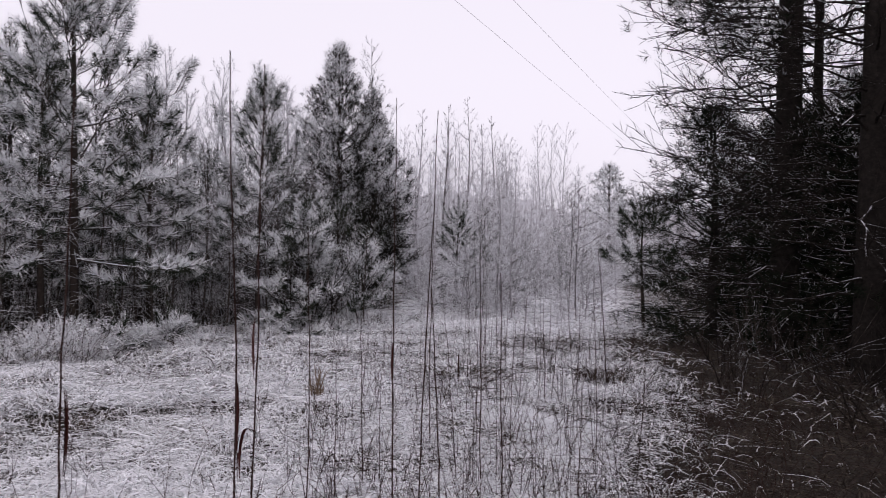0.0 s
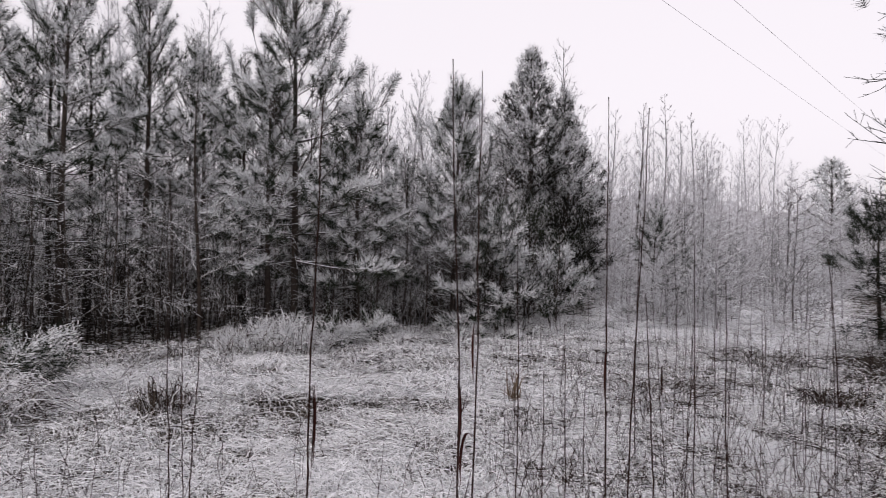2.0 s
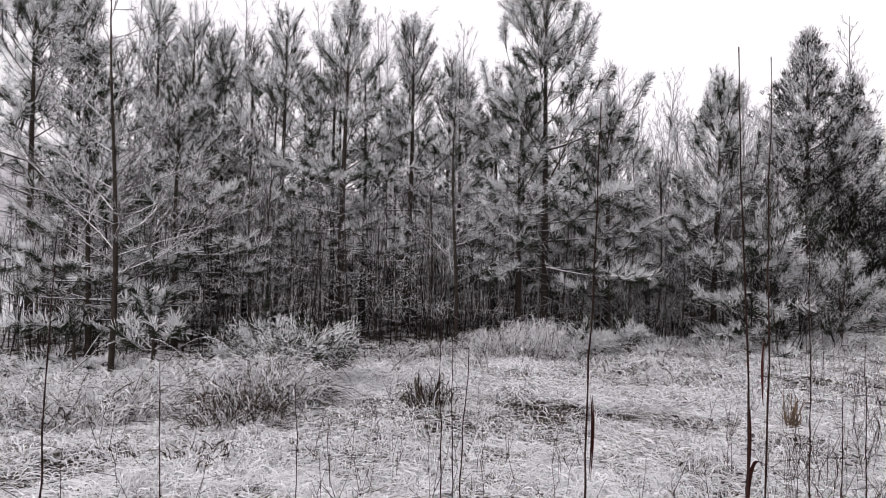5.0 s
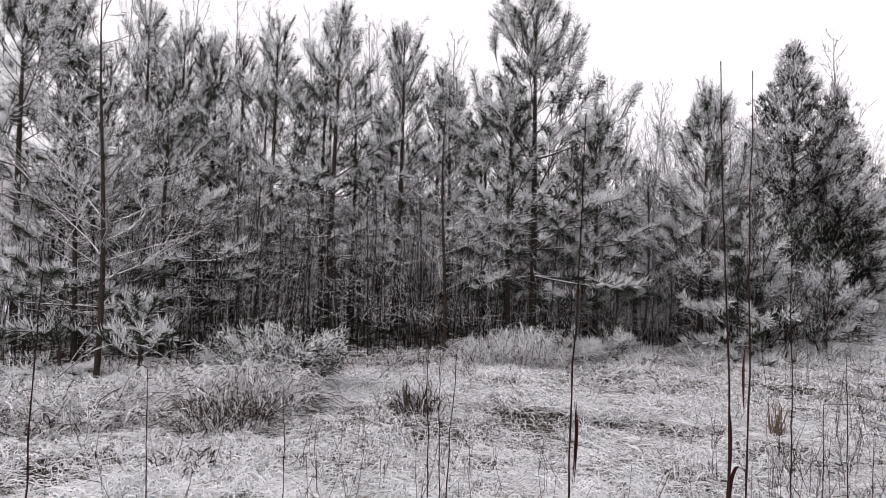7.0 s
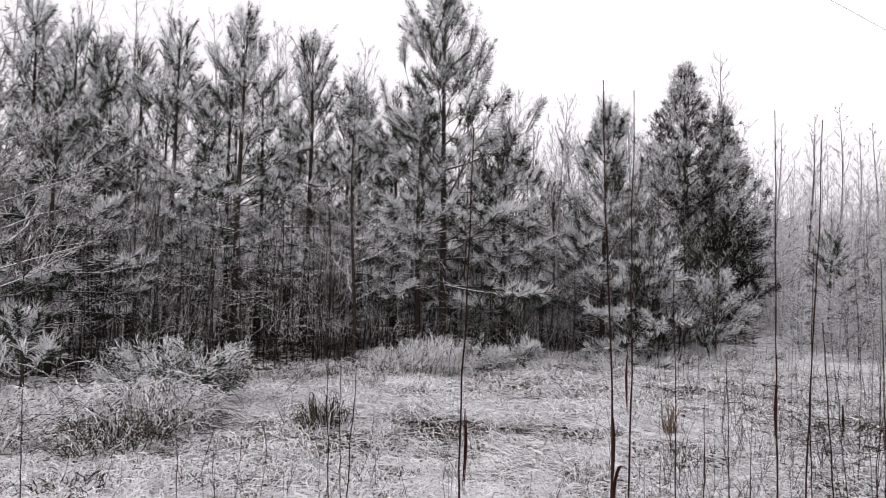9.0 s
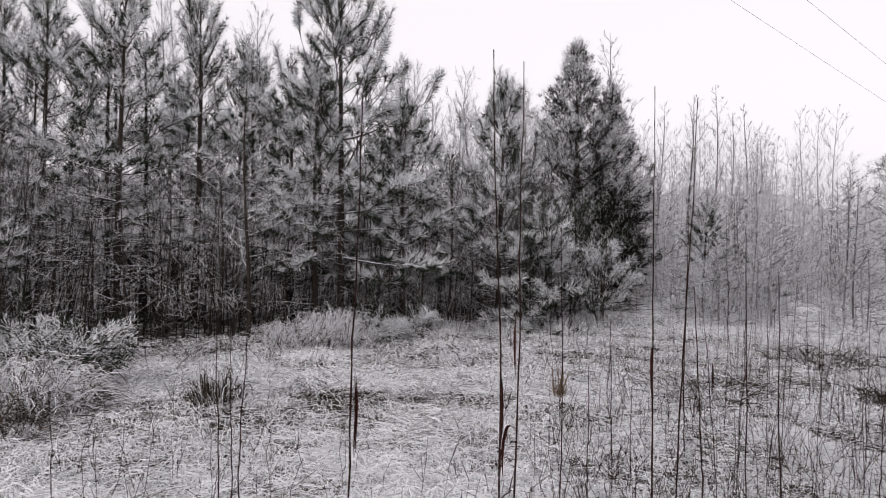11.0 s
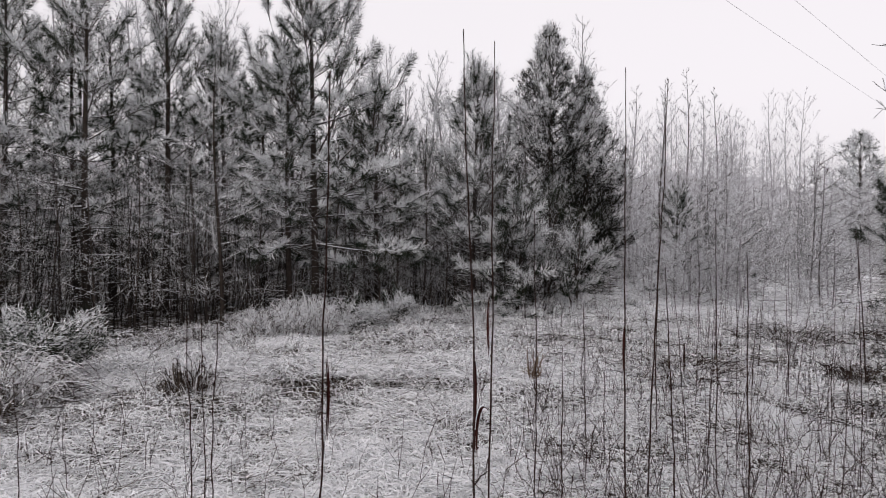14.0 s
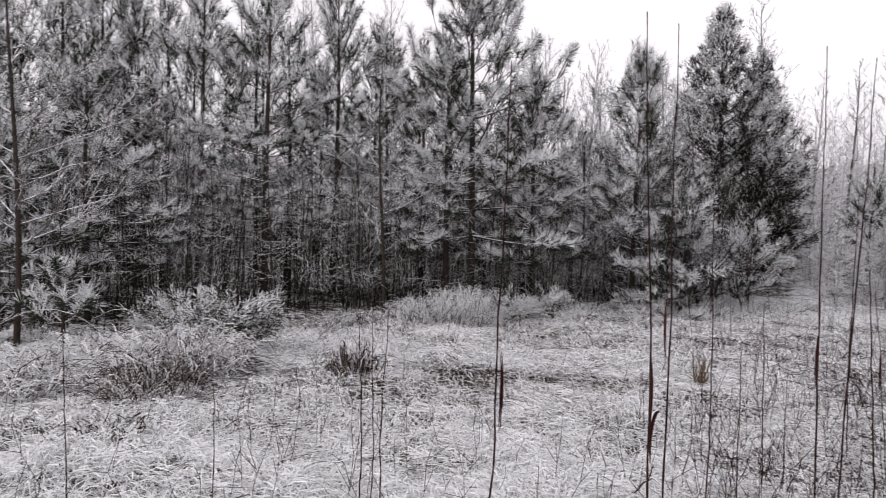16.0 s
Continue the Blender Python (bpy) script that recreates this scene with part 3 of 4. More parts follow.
def bush(name, x, y, h, wide, seed, label, mats, stems=22, leaves=14, snow=0.6, category="shrub", group="", gap=0.09, bow=0.45, least=0.0025, spray=0.055, leaf=0.008):
    """A low bush: arching stems with twigs and narrow snowy leaves."""
    rng = np.random.default_rng(seed)
    ob = thing(name, x, y, label, category, group)
    w, n = Geo(), Geo()
    for k in range(stems):
        az = rng.random() * 6.28
        v = unit(np.array([np.cos(az) * wide / h * rng.uniform(0.2, 1), np.sin(az) * wide / h * rng.uniform(0.2, 1), 1.0]))
        arch = bow * rng.uniform(0.15, 1.0)
        L = h * rng.uniform(0.6, 1.15) * (1 + 1.3 * arch)
        p0 = np.array([rng.normal(0, wide * 0.25), rng.normal(0, wide * 0.25), -0.08])
        pts = curve_of(p0, v, L, -0.85 * arch * v[2])
        pts[1:] += rng.normal(0, 0.025 * h, (4, 3))
        one = Geo() if k < 7 else w
        one.tube(pts, np.linspace(0.007, 0.003, 5), 3)
        twigs_of(w, pts, L, 0.006, rng, 1, 0.2, gap, least)
        if k < 7:
            part("stem", one, mats[0], ob)
        if leaves:
            sb = rng.uniform(0.3, 1, leaves)
            p = np.stack([np.interp(sb, np.linspace(0, 1, 5), pts[:, q]) for q in range(3)], -1)
            ax = unit(v * 0.6 + rng.normal(0, 0.7, (leaves, 3)))
            sprays(n, p, ax, np.full(leaves, spray), 7, np.full(leaves, snow), rng, leaf)
    if w.n:
        tagged(part("branchwork", w, mats[0], ob), kind="stuff")
    if leaves:
        part("foliage", n, mats[1:], ob)
    return ob


# ---- the pine edge ----
def dome(f):
    return (1 - f) ** 0.62 * (0.8 + 0.2 * min(1.0, f * 5)) + 0.03


pine(-5.91, 10.42, 6.75, 1, rad=1.5, crown=0.2, label="tall bushy young pine with snow-laden needles", full=1.35, candle=1.2, arms=((3.3, 1.25, 0.9, 0.8), (3.4, -0.55, -0.5, 1.7), (3.7, 0.45, 0.4, 1.4), (2.9, -0.85, -0.5, 1.3)))
pine(-6.15, 10.05, 4.6, 2, rad=0.8, crown=0.3, dead=6)
pine(-9.33, 8.89, 6.35, 3, rad=1.3, crown=0.26, candle=1.4)
pine(-10.86, 8.59, 6.2, 4, rad=1.3, crown=0.26)
pine(-8.81, 10.12, 6.15, 5, rad=1.1, crown=0.26, candle=1.3)
pine(-8.38, 11.14, 5.4, 6, rad=1.1, crown=0.28)
pine(-9.73, 4.53, 3.2, 7, rad=1.0, crown=0.2, snow=0.62, label="short young pine heavily dusted with snow")
pine(-9.68, 5.80, 4.0, 8, rad=1.05, crown=0.25, snow=0.62)
pine(-5.16, 11.39, 4.3, 9, rad=1.0, crown=0.2)
pine(-3.66, 12.50, 4.7, 10, rad=1.1, crown=0.08, full=1.1, label="broad young pine with many upright leaders", arms=((1.6, -0.6, -0.3, 1.9), (1.4, 0.6, 0.3, 1.9), (1.9, 0.3, -0.4, 1.7), (1.2, -0.9, -0.5, 1.6)))
pine(-2.75, 12.27, 2.2, 11, rad=0.85, crown=0.05, snow=1.0, full=1.4, label="small pine with snow-bent limbs", dead=0)
pine(-2.0, 13.9, 1.35, 12, rad=0.95, crown=0.03, snow=1.0, full=1.7, label="low snow-covered pine sapling", dead=0)
pine(-13.84, 7.55, 7.0, 13, rad=1.25, crown=0.26, candle=1.6)
pine(-12.35, 4.67, 6.3, 14, rad=1.4, crown=0.26)
pine(-13.10, 5.52, 6.9, 15, rad=1.4, crown=0.25)
pine(-13.10, 7.88, 6.4, 16, rad=1.2, crown=0.26, candle=1.6)
pine(-12.7, 8.4, 6.1, 17, rad=1.2, crown=0.26, candle=1.4)
pine(-7.35, 4.25, 1.08, 18, rad=0.3, crown=0.1, snow=0.6, dead=0, label="pine seedling rising from snowy grass")

rng = np.random.default_rng(77)
for k in range(32):
    a = radians(90 + 8 + 62 * (k + rng.random()) / 32)
    d = rng.uniform(13.8, 18)
    pine(d * math.cos(a), d * math.sin(a) + 0.5, rng.uniform(4.6, 6.4) if k > 10 else (rng.uniform(3.4, 4.3) if k > 3 else rng.uniform(2.4, 3.2)), 100 + k, rad=1.25 if k > 10 else 0.9, crown=0.16, detail=False, full=0.85, dead=5, snow=0.36, needle_n=26)

# leafless saplings crowding the stand's foot
for k in range(60):
    s = (k + rng.random()) / 60
    x, y = -10.2 + 8.6 * s - rng.uniform(0.2, 1.6), 3.6 + 9.6 * s ** 0.8 + rng.uniform(0.3, 1.8)
    bare_tree(x, y, float(land(x, y)) + rng.uniform(1.2, 3.4), 1000 + k, "thin bare sapling in the stand's undergrowth", spread=0.8, crown=0.1, r0=0.014, limbs=16, lift=0.5, depth=1, name="bare_sapling", group="bare saplings under the pines", detail=False)

# thickets added to close bright gaps; their near-black twigs deepen the stand's shade
for k in range(44):
    a = radians(90 + 12 + 60 * (k + rng.random()) / 44)
    d = rng.uniform(11.8, 16.5)
    x, y = d * math.cos(a), 0.55 + d * math.sin(a)
    bush("dark_thicket", x, y, rng.uniform(1.3, 2.9), rng.uniform(0.7, 1.1), 1200 + k, "dense leafless thicket in the stand's shade", [M_RIME if k % 5 in (1, 3) else M_DARK_TWIG], stems=11, leaves=0, group="thickets in the pine stand", gap=0.12, bow=0.4)

cedar(-3.2, 17.28, 7.0, 20, 1.6, "dense dark pointed cedar dusted with snow", 255)
cedar(-2.35, 17.6, 6.0, 21, 1.05, "smaller cedar leader beside the dense cedar", 110, 0.25)

# bare trees among and behind the pines
bare_tree(-8.14, 4.18, 5.1, 31, "slender bare tree with snow-lined spreading limbs", spread=1.9, crown=0.22, r0=0.036, limbs=40, lift=0.45, mat=M_BRUSH, least=0.004)
bare_tree(-6.34, 8.55, 4.3, 32, "small bare sapling with snow-lined limbs", spread=1.45, crown=0.27, r0=0.030, limbs=34, lift=0.4, mat=M_BRUSH, least=0.004)
for k, (bx, by, bz) in enumerate([(-19.0, 11.6, 10.8), (-18.4, 12.6, 10.4), (-16.2, 13.9, 9.6), (-15.4, 16.3, 9.7), (-13.4, 18.0, 9.5), (-10.2, 22.0, 8.6), (-8.4, 23.0, 8.3), (-7.2, 24.5, 8.0), (-5.2, 19.5, 6.3), (-6.6, 18.5, 6.0), (-4.4, 21.5, 6.6), (-8.0, 19.5, 6.4), (-17.4, 13.2, 10.2), (-12.0, 18.6, 8.8), (-9.3, 20.5, 8.0), (-6.0, 22.5, 7.4), (-14.6, 15.2, 9.4), (-20.5, 10.6, 10.9)]):
    fine_twig_tree(bx, by, bz, 40 + k, "bare winter tree behind the pines, branches pale with frost and haze", spread=2.6, crown=0.35, r0=0.07, limbs=34, twigs=9, subs=3, lift=1.4, least=0.0065, group="bare trees behind the pines")
fine_twig_tree(-2.69, 20.36, 8.2, 50, "bare tree rising behind the cedar", spread=1.9, crown=0.5, r0=0.06, limbs=26, twigs=6, subs=2, mat=M_RIME, lift=1.3)

# a tangle of dead limbs and thin stems fills the shade behind the stand's edge
rng = np.random.default_rng(71)
g = Geo()
n = 7000
x, y = rng.uniform(-15, -1.5, n), rng.uniform(2.5, 17, n)
deep = rim(x, y)
keep = (deep > 0.15) & (deep < 4.2) & (x < -1.6)
p = np.stack([x, y, land(x, y) + rng.uniform(0.03, 2.5, n) * np.where(x > -4.5, 0.55, 1.0)], -1)[keep]
n = len(p)
d = unit(rng.normal(0, 1, (n, 3)) * np.array([1, 1, 0.38]))
l = rng.uniform(0.2, 0.6, (n, 1))
g.sticks(p, p + d * l, 0.0052, 0.003)
for part_way in (0.4, 0.75, 1.0):
    q = p + d * l * part_way
    g.sticks(q, q + unit(d + rng.normal(0, 0.5, (n, 3))) * l * rng.uniform(0.3, 0.7, (n, 1)), 0.004, 0.0025)
x, y = rng.uniform(-15, -1.5, 2600), rng.uniform(2.5, 17, 2600)
deep = rim(x, y)
keep = (deep > 0.1) & (deep < 4.5) & (x < -1.6)
p = np.stack([x, y, land(x, y) - 0.05], -1)[keep]
n = len(p)
# upright stems take the darkened twig, shade included in its colour
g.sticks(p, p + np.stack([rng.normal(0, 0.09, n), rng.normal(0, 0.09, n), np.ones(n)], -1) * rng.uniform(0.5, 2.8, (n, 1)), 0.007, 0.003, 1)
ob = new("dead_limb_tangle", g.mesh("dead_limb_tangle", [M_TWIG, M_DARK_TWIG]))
tagged(ob, "tangle of dead limbs and thin stems lined with snow under the pines", "undergrowth", kind="stuff")

# ---- far end of the clearing ----
for k, (bx, by, bz) in enumerate([(-0.72, 25.5, 7.4), (0.07, 28.5, 8.4), (1.16, 28.5, 7.6), (4.38, 40.3, 9.6), (5.19, 40.2, 9.4), (5.9, 40.1, 9.5), (-1.6, 24.0, 6.9), (0.6, 26, 6.8), (1.9, 32, 7.4)]):
    fine_twig_tree(bx, by, bz, 60 + k, "slim bare tree pale with frost and haze colour", spread=1.6 if k not in (3, 4, 5) else 2.6, crown=0.25, r0=0.055, limbs=32, twigs=7, subs=2, mat=M_RIME if k < 3 else M_FROST_HAZE, least=0.006, lift=1.2, group="slim bare trees")

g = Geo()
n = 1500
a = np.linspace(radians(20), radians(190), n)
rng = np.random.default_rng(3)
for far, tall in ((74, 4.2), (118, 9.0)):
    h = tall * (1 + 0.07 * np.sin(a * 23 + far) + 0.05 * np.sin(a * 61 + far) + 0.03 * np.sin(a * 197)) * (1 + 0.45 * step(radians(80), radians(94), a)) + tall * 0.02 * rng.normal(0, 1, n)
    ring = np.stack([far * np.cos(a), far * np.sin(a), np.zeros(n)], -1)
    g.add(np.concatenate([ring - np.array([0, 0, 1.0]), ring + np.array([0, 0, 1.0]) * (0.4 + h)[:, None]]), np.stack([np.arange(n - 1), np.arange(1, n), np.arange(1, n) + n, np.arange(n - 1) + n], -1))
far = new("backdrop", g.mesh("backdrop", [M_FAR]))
tagged(far, "rows of distant woods, haze put into their pale colour", "woods", kind="structure")

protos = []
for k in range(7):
    protos.append(fine_twig_tree(-12 + 1.9 * k, 44 + 2.0 * (k % 3), 9.0 + 0.3 * k, 80 + k, "bare tree in the far woods, pale with frost and haze colour", spread=2.3, crown=0.1, r0=0.045, limbs=36, twigs=8, subs=2, least=0.008, lift=1.0, group="far frosted woods"))
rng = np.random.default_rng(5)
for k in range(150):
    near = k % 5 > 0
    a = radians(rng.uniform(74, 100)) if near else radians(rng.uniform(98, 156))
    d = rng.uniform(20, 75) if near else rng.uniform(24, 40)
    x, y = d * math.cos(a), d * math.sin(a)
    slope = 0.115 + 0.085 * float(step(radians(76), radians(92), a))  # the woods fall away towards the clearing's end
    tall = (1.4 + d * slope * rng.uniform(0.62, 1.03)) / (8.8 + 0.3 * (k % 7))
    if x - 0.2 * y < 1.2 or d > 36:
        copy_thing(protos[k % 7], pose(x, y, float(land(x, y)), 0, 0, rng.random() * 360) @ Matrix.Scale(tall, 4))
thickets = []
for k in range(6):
    thickets.append(fine_twig_tree(0.2 + 0.7 * k, 19 + 2.2 * k, float(land(0, 20)) + 1.8 + 0.45 * k, 90 + k, "leafless sapling pale with snow and haze colour", spread=1.35, crown=0.03, r0=0.02, limbs=28, twigs=9, subs=1, lift=0.4, mat=M_RIME if k % 2 else None, name="frosted_sapling", group="frosted saplings", least=0.0075))
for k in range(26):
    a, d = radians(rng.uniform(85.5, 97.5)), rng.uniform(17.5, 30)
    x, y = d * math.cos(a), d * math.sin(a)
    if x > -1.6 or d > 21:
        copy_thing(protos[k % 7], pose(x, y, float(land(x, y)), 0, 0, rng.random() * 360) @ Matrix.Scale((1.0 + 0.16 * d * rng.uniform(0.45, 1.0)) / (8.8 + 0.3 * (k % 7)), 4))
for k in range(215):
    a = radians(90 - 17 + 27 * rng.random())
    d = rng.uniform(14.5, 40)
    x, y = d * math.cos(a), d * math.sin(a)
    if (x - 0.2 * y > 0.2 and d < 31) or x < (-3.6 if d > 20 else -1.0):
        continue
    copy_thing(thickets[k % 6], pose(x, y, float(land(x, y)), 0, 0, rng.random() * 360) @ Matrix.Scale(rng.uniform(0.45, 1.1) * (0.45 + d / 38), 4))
for k in range(44):
    a = radians(90 - 22 + 26 * rng.random())
    d = rng.uniform(14.5, 30)
    x, y = d * math.cos(a), d * math.sin(a)
    if x - 0.2 * y < 1.7:
        copy_thing(thickets[k % 3], pose(x, y, float(land(x, y)), 0, 0, rng.random() * 360) @ Matrix.Scale(rng.uniform(0.2, 0.42), 4))
pine(-0.13, 17.6, 2.8, 111, rad=0.55, crown=0.1, snow=0.55, dead=0, label="slim young pine among frosted thickets")
pine(0.62, 20.5, 2.0, 112, rad=0.6, crown=0.1, snow=0.6, dead=0, label="slim young pine among frosted thickets")
pine(1.46, 18.5, 1.1, 113, rad=0.5, crown=0.1, snow=0.65, dead=0, label="pine seedling among frosted thickets")
# snow and green slots swapped, so its colour pales as haze would
evergreen("cedar_tree", 6.78, 31.9, 6.0, 114, 2.0, "far snowy evergreen, coloured pale for haze", dome, [M_NEEDLE_SNOW, M_NEEDLE], snow=0.3, limbs=90, twigs=14, count=14, size=0.26)

# ---- dark evergreens ----
def tall_trunk(x, y, r, seed, label, reach=3.2):
    """A tall dark trunk whose long bare limbs reach over the clearing."""
    rng = np.random.default_rng(seed)
    tree = thing("tall_tree", x, y, label, "tree", "tall dark trees")
    s = np.linspace(0, 1, 10)
    g = Geo()
    g.tube(np.stack([0.1 * np.sin(3 * s), 0.1 * np.cos(2 * s) - 0.1, 14 * s - 0.06 * (s == 0)], -1), r * (1 - 0.6 * s), 12)
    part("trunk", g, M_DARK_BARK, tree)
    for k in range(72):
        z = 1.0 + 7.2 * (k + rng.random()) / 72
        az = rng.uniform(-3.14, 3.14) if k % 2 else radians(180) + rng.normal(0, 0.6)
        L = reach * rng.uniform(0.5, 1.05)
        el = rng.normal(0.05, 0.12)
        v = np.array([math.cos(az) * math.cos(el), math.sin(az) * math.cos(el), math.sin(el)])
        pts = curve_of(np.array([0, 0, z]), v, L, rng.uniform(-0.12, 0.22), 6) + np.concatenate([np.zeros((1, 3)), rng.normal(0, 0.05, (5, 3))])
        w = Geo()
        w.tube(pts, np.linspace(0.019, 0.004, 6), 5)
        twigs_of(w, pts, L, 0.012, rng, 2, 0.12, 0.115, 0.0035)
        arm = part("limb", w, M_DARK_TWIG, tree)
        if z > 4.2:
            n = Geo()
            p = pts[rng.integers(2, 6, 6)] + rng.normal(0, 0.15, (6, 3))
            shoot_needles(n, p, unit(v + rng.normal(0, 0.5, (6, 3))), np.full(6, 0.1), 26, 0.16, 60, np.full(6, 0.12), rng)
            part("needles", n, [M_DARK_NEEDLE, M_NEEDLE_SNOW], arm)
    return tree


tall_trunk(4.83, 10.49, 0.21, 201, "tall dark trunk with long bare drooping limbs", 2.3)
tall_trunk(5.05, 8.67, 0.23, 202, "thick dark trunk with bare lower limbs", 2.2)
tall_trunk(5.85, 11.66, 0.09, 203, "slender dark trunk behind the thicker ones", 2.4)
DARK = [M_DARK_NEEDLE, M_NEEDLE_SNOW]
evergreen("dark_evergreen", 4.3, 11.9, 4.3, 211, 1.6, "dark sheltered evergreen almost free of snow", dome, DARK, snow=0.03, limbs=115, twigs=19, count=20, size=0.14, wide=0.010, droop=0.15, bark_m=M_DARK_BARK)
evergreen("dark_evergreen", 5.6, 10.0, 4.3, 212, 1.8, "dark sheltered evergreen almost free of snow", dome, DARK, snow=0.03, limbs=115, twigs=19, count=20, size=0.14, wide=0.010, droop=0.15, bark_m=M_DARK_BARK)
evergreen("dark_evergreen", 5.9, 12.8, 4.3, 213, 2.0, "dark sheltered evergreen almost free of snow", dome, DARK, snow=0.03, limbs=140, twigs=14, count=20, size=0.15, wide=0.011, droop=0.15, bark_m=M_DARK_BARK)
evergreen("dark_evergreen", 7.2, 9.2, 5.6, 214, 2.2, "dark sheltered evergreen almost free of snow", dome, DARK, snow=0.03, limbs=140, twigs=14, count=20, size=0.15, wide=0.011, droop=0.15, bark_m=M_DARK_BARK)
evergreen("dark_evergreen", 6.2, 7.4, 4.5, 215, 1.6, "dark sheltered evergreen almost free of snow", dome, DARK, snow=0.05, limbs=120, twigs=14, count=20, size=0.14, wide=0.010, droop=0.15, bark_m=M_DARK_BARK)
# added trees outside the view, which only cut light on the lee ground
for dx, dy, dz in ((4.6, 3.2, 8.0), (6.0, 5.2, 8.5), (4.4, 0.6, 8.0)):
    evergreen("dark_evergreen", dx, dy, dz, 220 + int(dy), 1.8, "unseen evergreen added to dim the ground at the woods' edge", dome, DARK, snow=0.05, limbs=56, twigs=17, count=12, size=0.36, droop=0.15, bark_m=M_DARK_BARK, wide=0.05)
# more unseen trees, added farther out to block the sky from that side
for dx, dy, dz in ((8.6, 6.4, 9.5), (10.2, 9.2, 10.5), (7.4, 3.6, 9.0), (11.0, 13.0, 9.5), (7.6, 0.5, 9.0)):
    evergreen("dark_evergreen", dx, dy, dz, 240 + int(dx + dy), 2.6, "unseen tall evergreen added to block sky light", dome, DARK, snow=0.0, limbs=36, twigs=26, count=12, size=0.6, droop=0.1, bark_m=M_DARK_BARK, wide=0.11)
# fillers added at the back to keep light from coming through the woods
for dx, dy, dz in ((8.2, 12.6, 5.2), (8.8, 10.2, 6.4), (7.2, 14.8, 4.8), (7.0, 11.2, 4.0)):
    evergreen("dark_evergreen", dx, dy, dz, 230 + int(dy), 1.9, "evergreen added behind the dark woods to stop light", dome, DARK, snow=0.0, limbs=70, twigs=14, count=12, size=0.3, droop=0.15, bark_m=M_DARK_BARK, wide=0.04)
pine(3.72, 14.07, 2.6, 216, rad=0.85, crown=0.4, snow=0.1, dead=8, label="small thin pine beside the dark evergreens")

rng = np.random.default_rng(17)
for k in range(8):
    a = radians(90 - rng.uniform(20, 38))
    d = rng.uniform(6.5, 10)
    x, y = d * math.cos(a), 0.55 + d * math.sin(a)
    bush("bare_shrub", x, y, rng.uniform(0.7, 1.5), rng.uniform(0.6, 1.1), 700 + k, "leafless dark shrub with thin snow on its twigs", [M_PINE_BARK if k % 3 == 1 else M_DARK_TWIG], stems=8, leaves=0, group="dark leafless shrubs", gap=0.13, bow=0.5)

# ---- shrubs in the meadow ----
def plume_shrub(x, y, h, wide, seed, label, stems=22, snow=0.8):
    """A shrub of arching stems, each feathered on both sides with short snowy twigs."""
    rng = np.random.default_rng(seed)
    ob = thing("meadow_shrub", x, y, label, "shrub")
    for k in range(stems):
        az = k * 2.399 + rng.normal(0, 0.3)
        o = np.array([np.cos(az), np.sin(az), 0])
        reach, tall = wide * rng.uniform(0.3, 1.0), h * rng.uniform(0.55, 1.1)
        q = np.linspace(0, 1, 9)
        pts = o * (reach * q ** 1.2)[:, None] + np.array([0, 0, 1.0]) * (tall * (1.75 * q - 0.85 * q ** 2.2) - 0.05 * (q == 0))[:, None]
        pts[1:] += np.cumsum(rng.normal(0, 0.008, (8, 3)), 0)
        g = Geo()
        g.tube(pts, np.linspace(0.007, 0.003, 9), 4)
        stem = part("stem", g, M_TWIG, ob)
        m = 30
        t = rng.uniform(0.25, 1.0, m)
        p = np.stack([np.interp(t, q, pts[:, c]) for c in range(3)], -1)
        tang = unit(pts[-1] - pts[2])
        side = unit(np.cross(tang, [0, 0, 1.0]))
        ax = unit(tang * 0.9 + side * (rng.choice([-1.0, 1.0], m) * rng.uniform(0.5, 1.2, m))[:, None] + rng.normal(0, 0.25, (m, 3)))
        n = Geo()
        sprays(n, p, ax, rng.uniform(0.07, 0.15, m), 7, np.where(rng.random(m) < snow, 0.95, 0.05) * step(0.15, 0.75, t), rng, 0.009)
        part("foliage", n, [M_NEEDLE, M_NEEDLE_SNOW], stem)
    return ob


def bramble_mound(x, y, h, wide, seed, label, count=900, snow=0.74, width=0.0075, name="bramble_mound"):
    """A mound of thin arching canes and grass blades, the upper ones lined with snow, dark in its hollows."""
    rng = np.random.default_rng(seed)
    ob = thing(name, x, y, label, "bramble", "snowy bramble mounds")
    for which in range(3):
        n = count // 3
        r = wide * np.sqrt(rng.random(n)) * 0.8
        a = rng.random(n) * 6.28
        bx, by = r * np.cos(a), r * np.sin(a)
        az = a + rng.normal(0, 1.1, n)
        L = wide * rng.uniform(0.12, 0.6, n)
        tall = h * rng.uniform(0.25, 1.1, n) * (1.05 - 0.6 * (r / wide) ** 2)
        s = np.linspace(0, 1, 6)
        pts = np.stack([bx, by, land(x + bx, y + by) - float(land(x, y)) - 0.02], -1)[:, None] + np.stack([np.cos(az), np.sin(az), 0 * az], -1)[:, None] * (L[:, None] * s ** 1.3)[..., None]
        pts[..., 2] += tall[:, None] * (2.6 * s - 1.9 * s * s)
        pts += np.cumsum(rng.normal(0, 0.017, pts.shape), 1) * (s > 0)[None, :, None]
        white = rng.random(n) < snow * (0.35 + 0.8 * tall / h)
        g = Geo()
        g.blades(pts, unit(rng.normal(size=(n, 3)) + np.array([0, 0, 0.3])) * rng.uniform(0.6, 1.3, (n, 1)), np.array([1.0, 1.0, 1.0, 0.9, 0.7, 0.3]) * width, white.astype(int))
        tagged(part(("cane_mass", "grass_mass", "inner_mass")[which], g, [M_BRAMBLE if which != 1 else M_GRASS, M_GRASS_SNOW], ob), kind="stuff")
    return ob


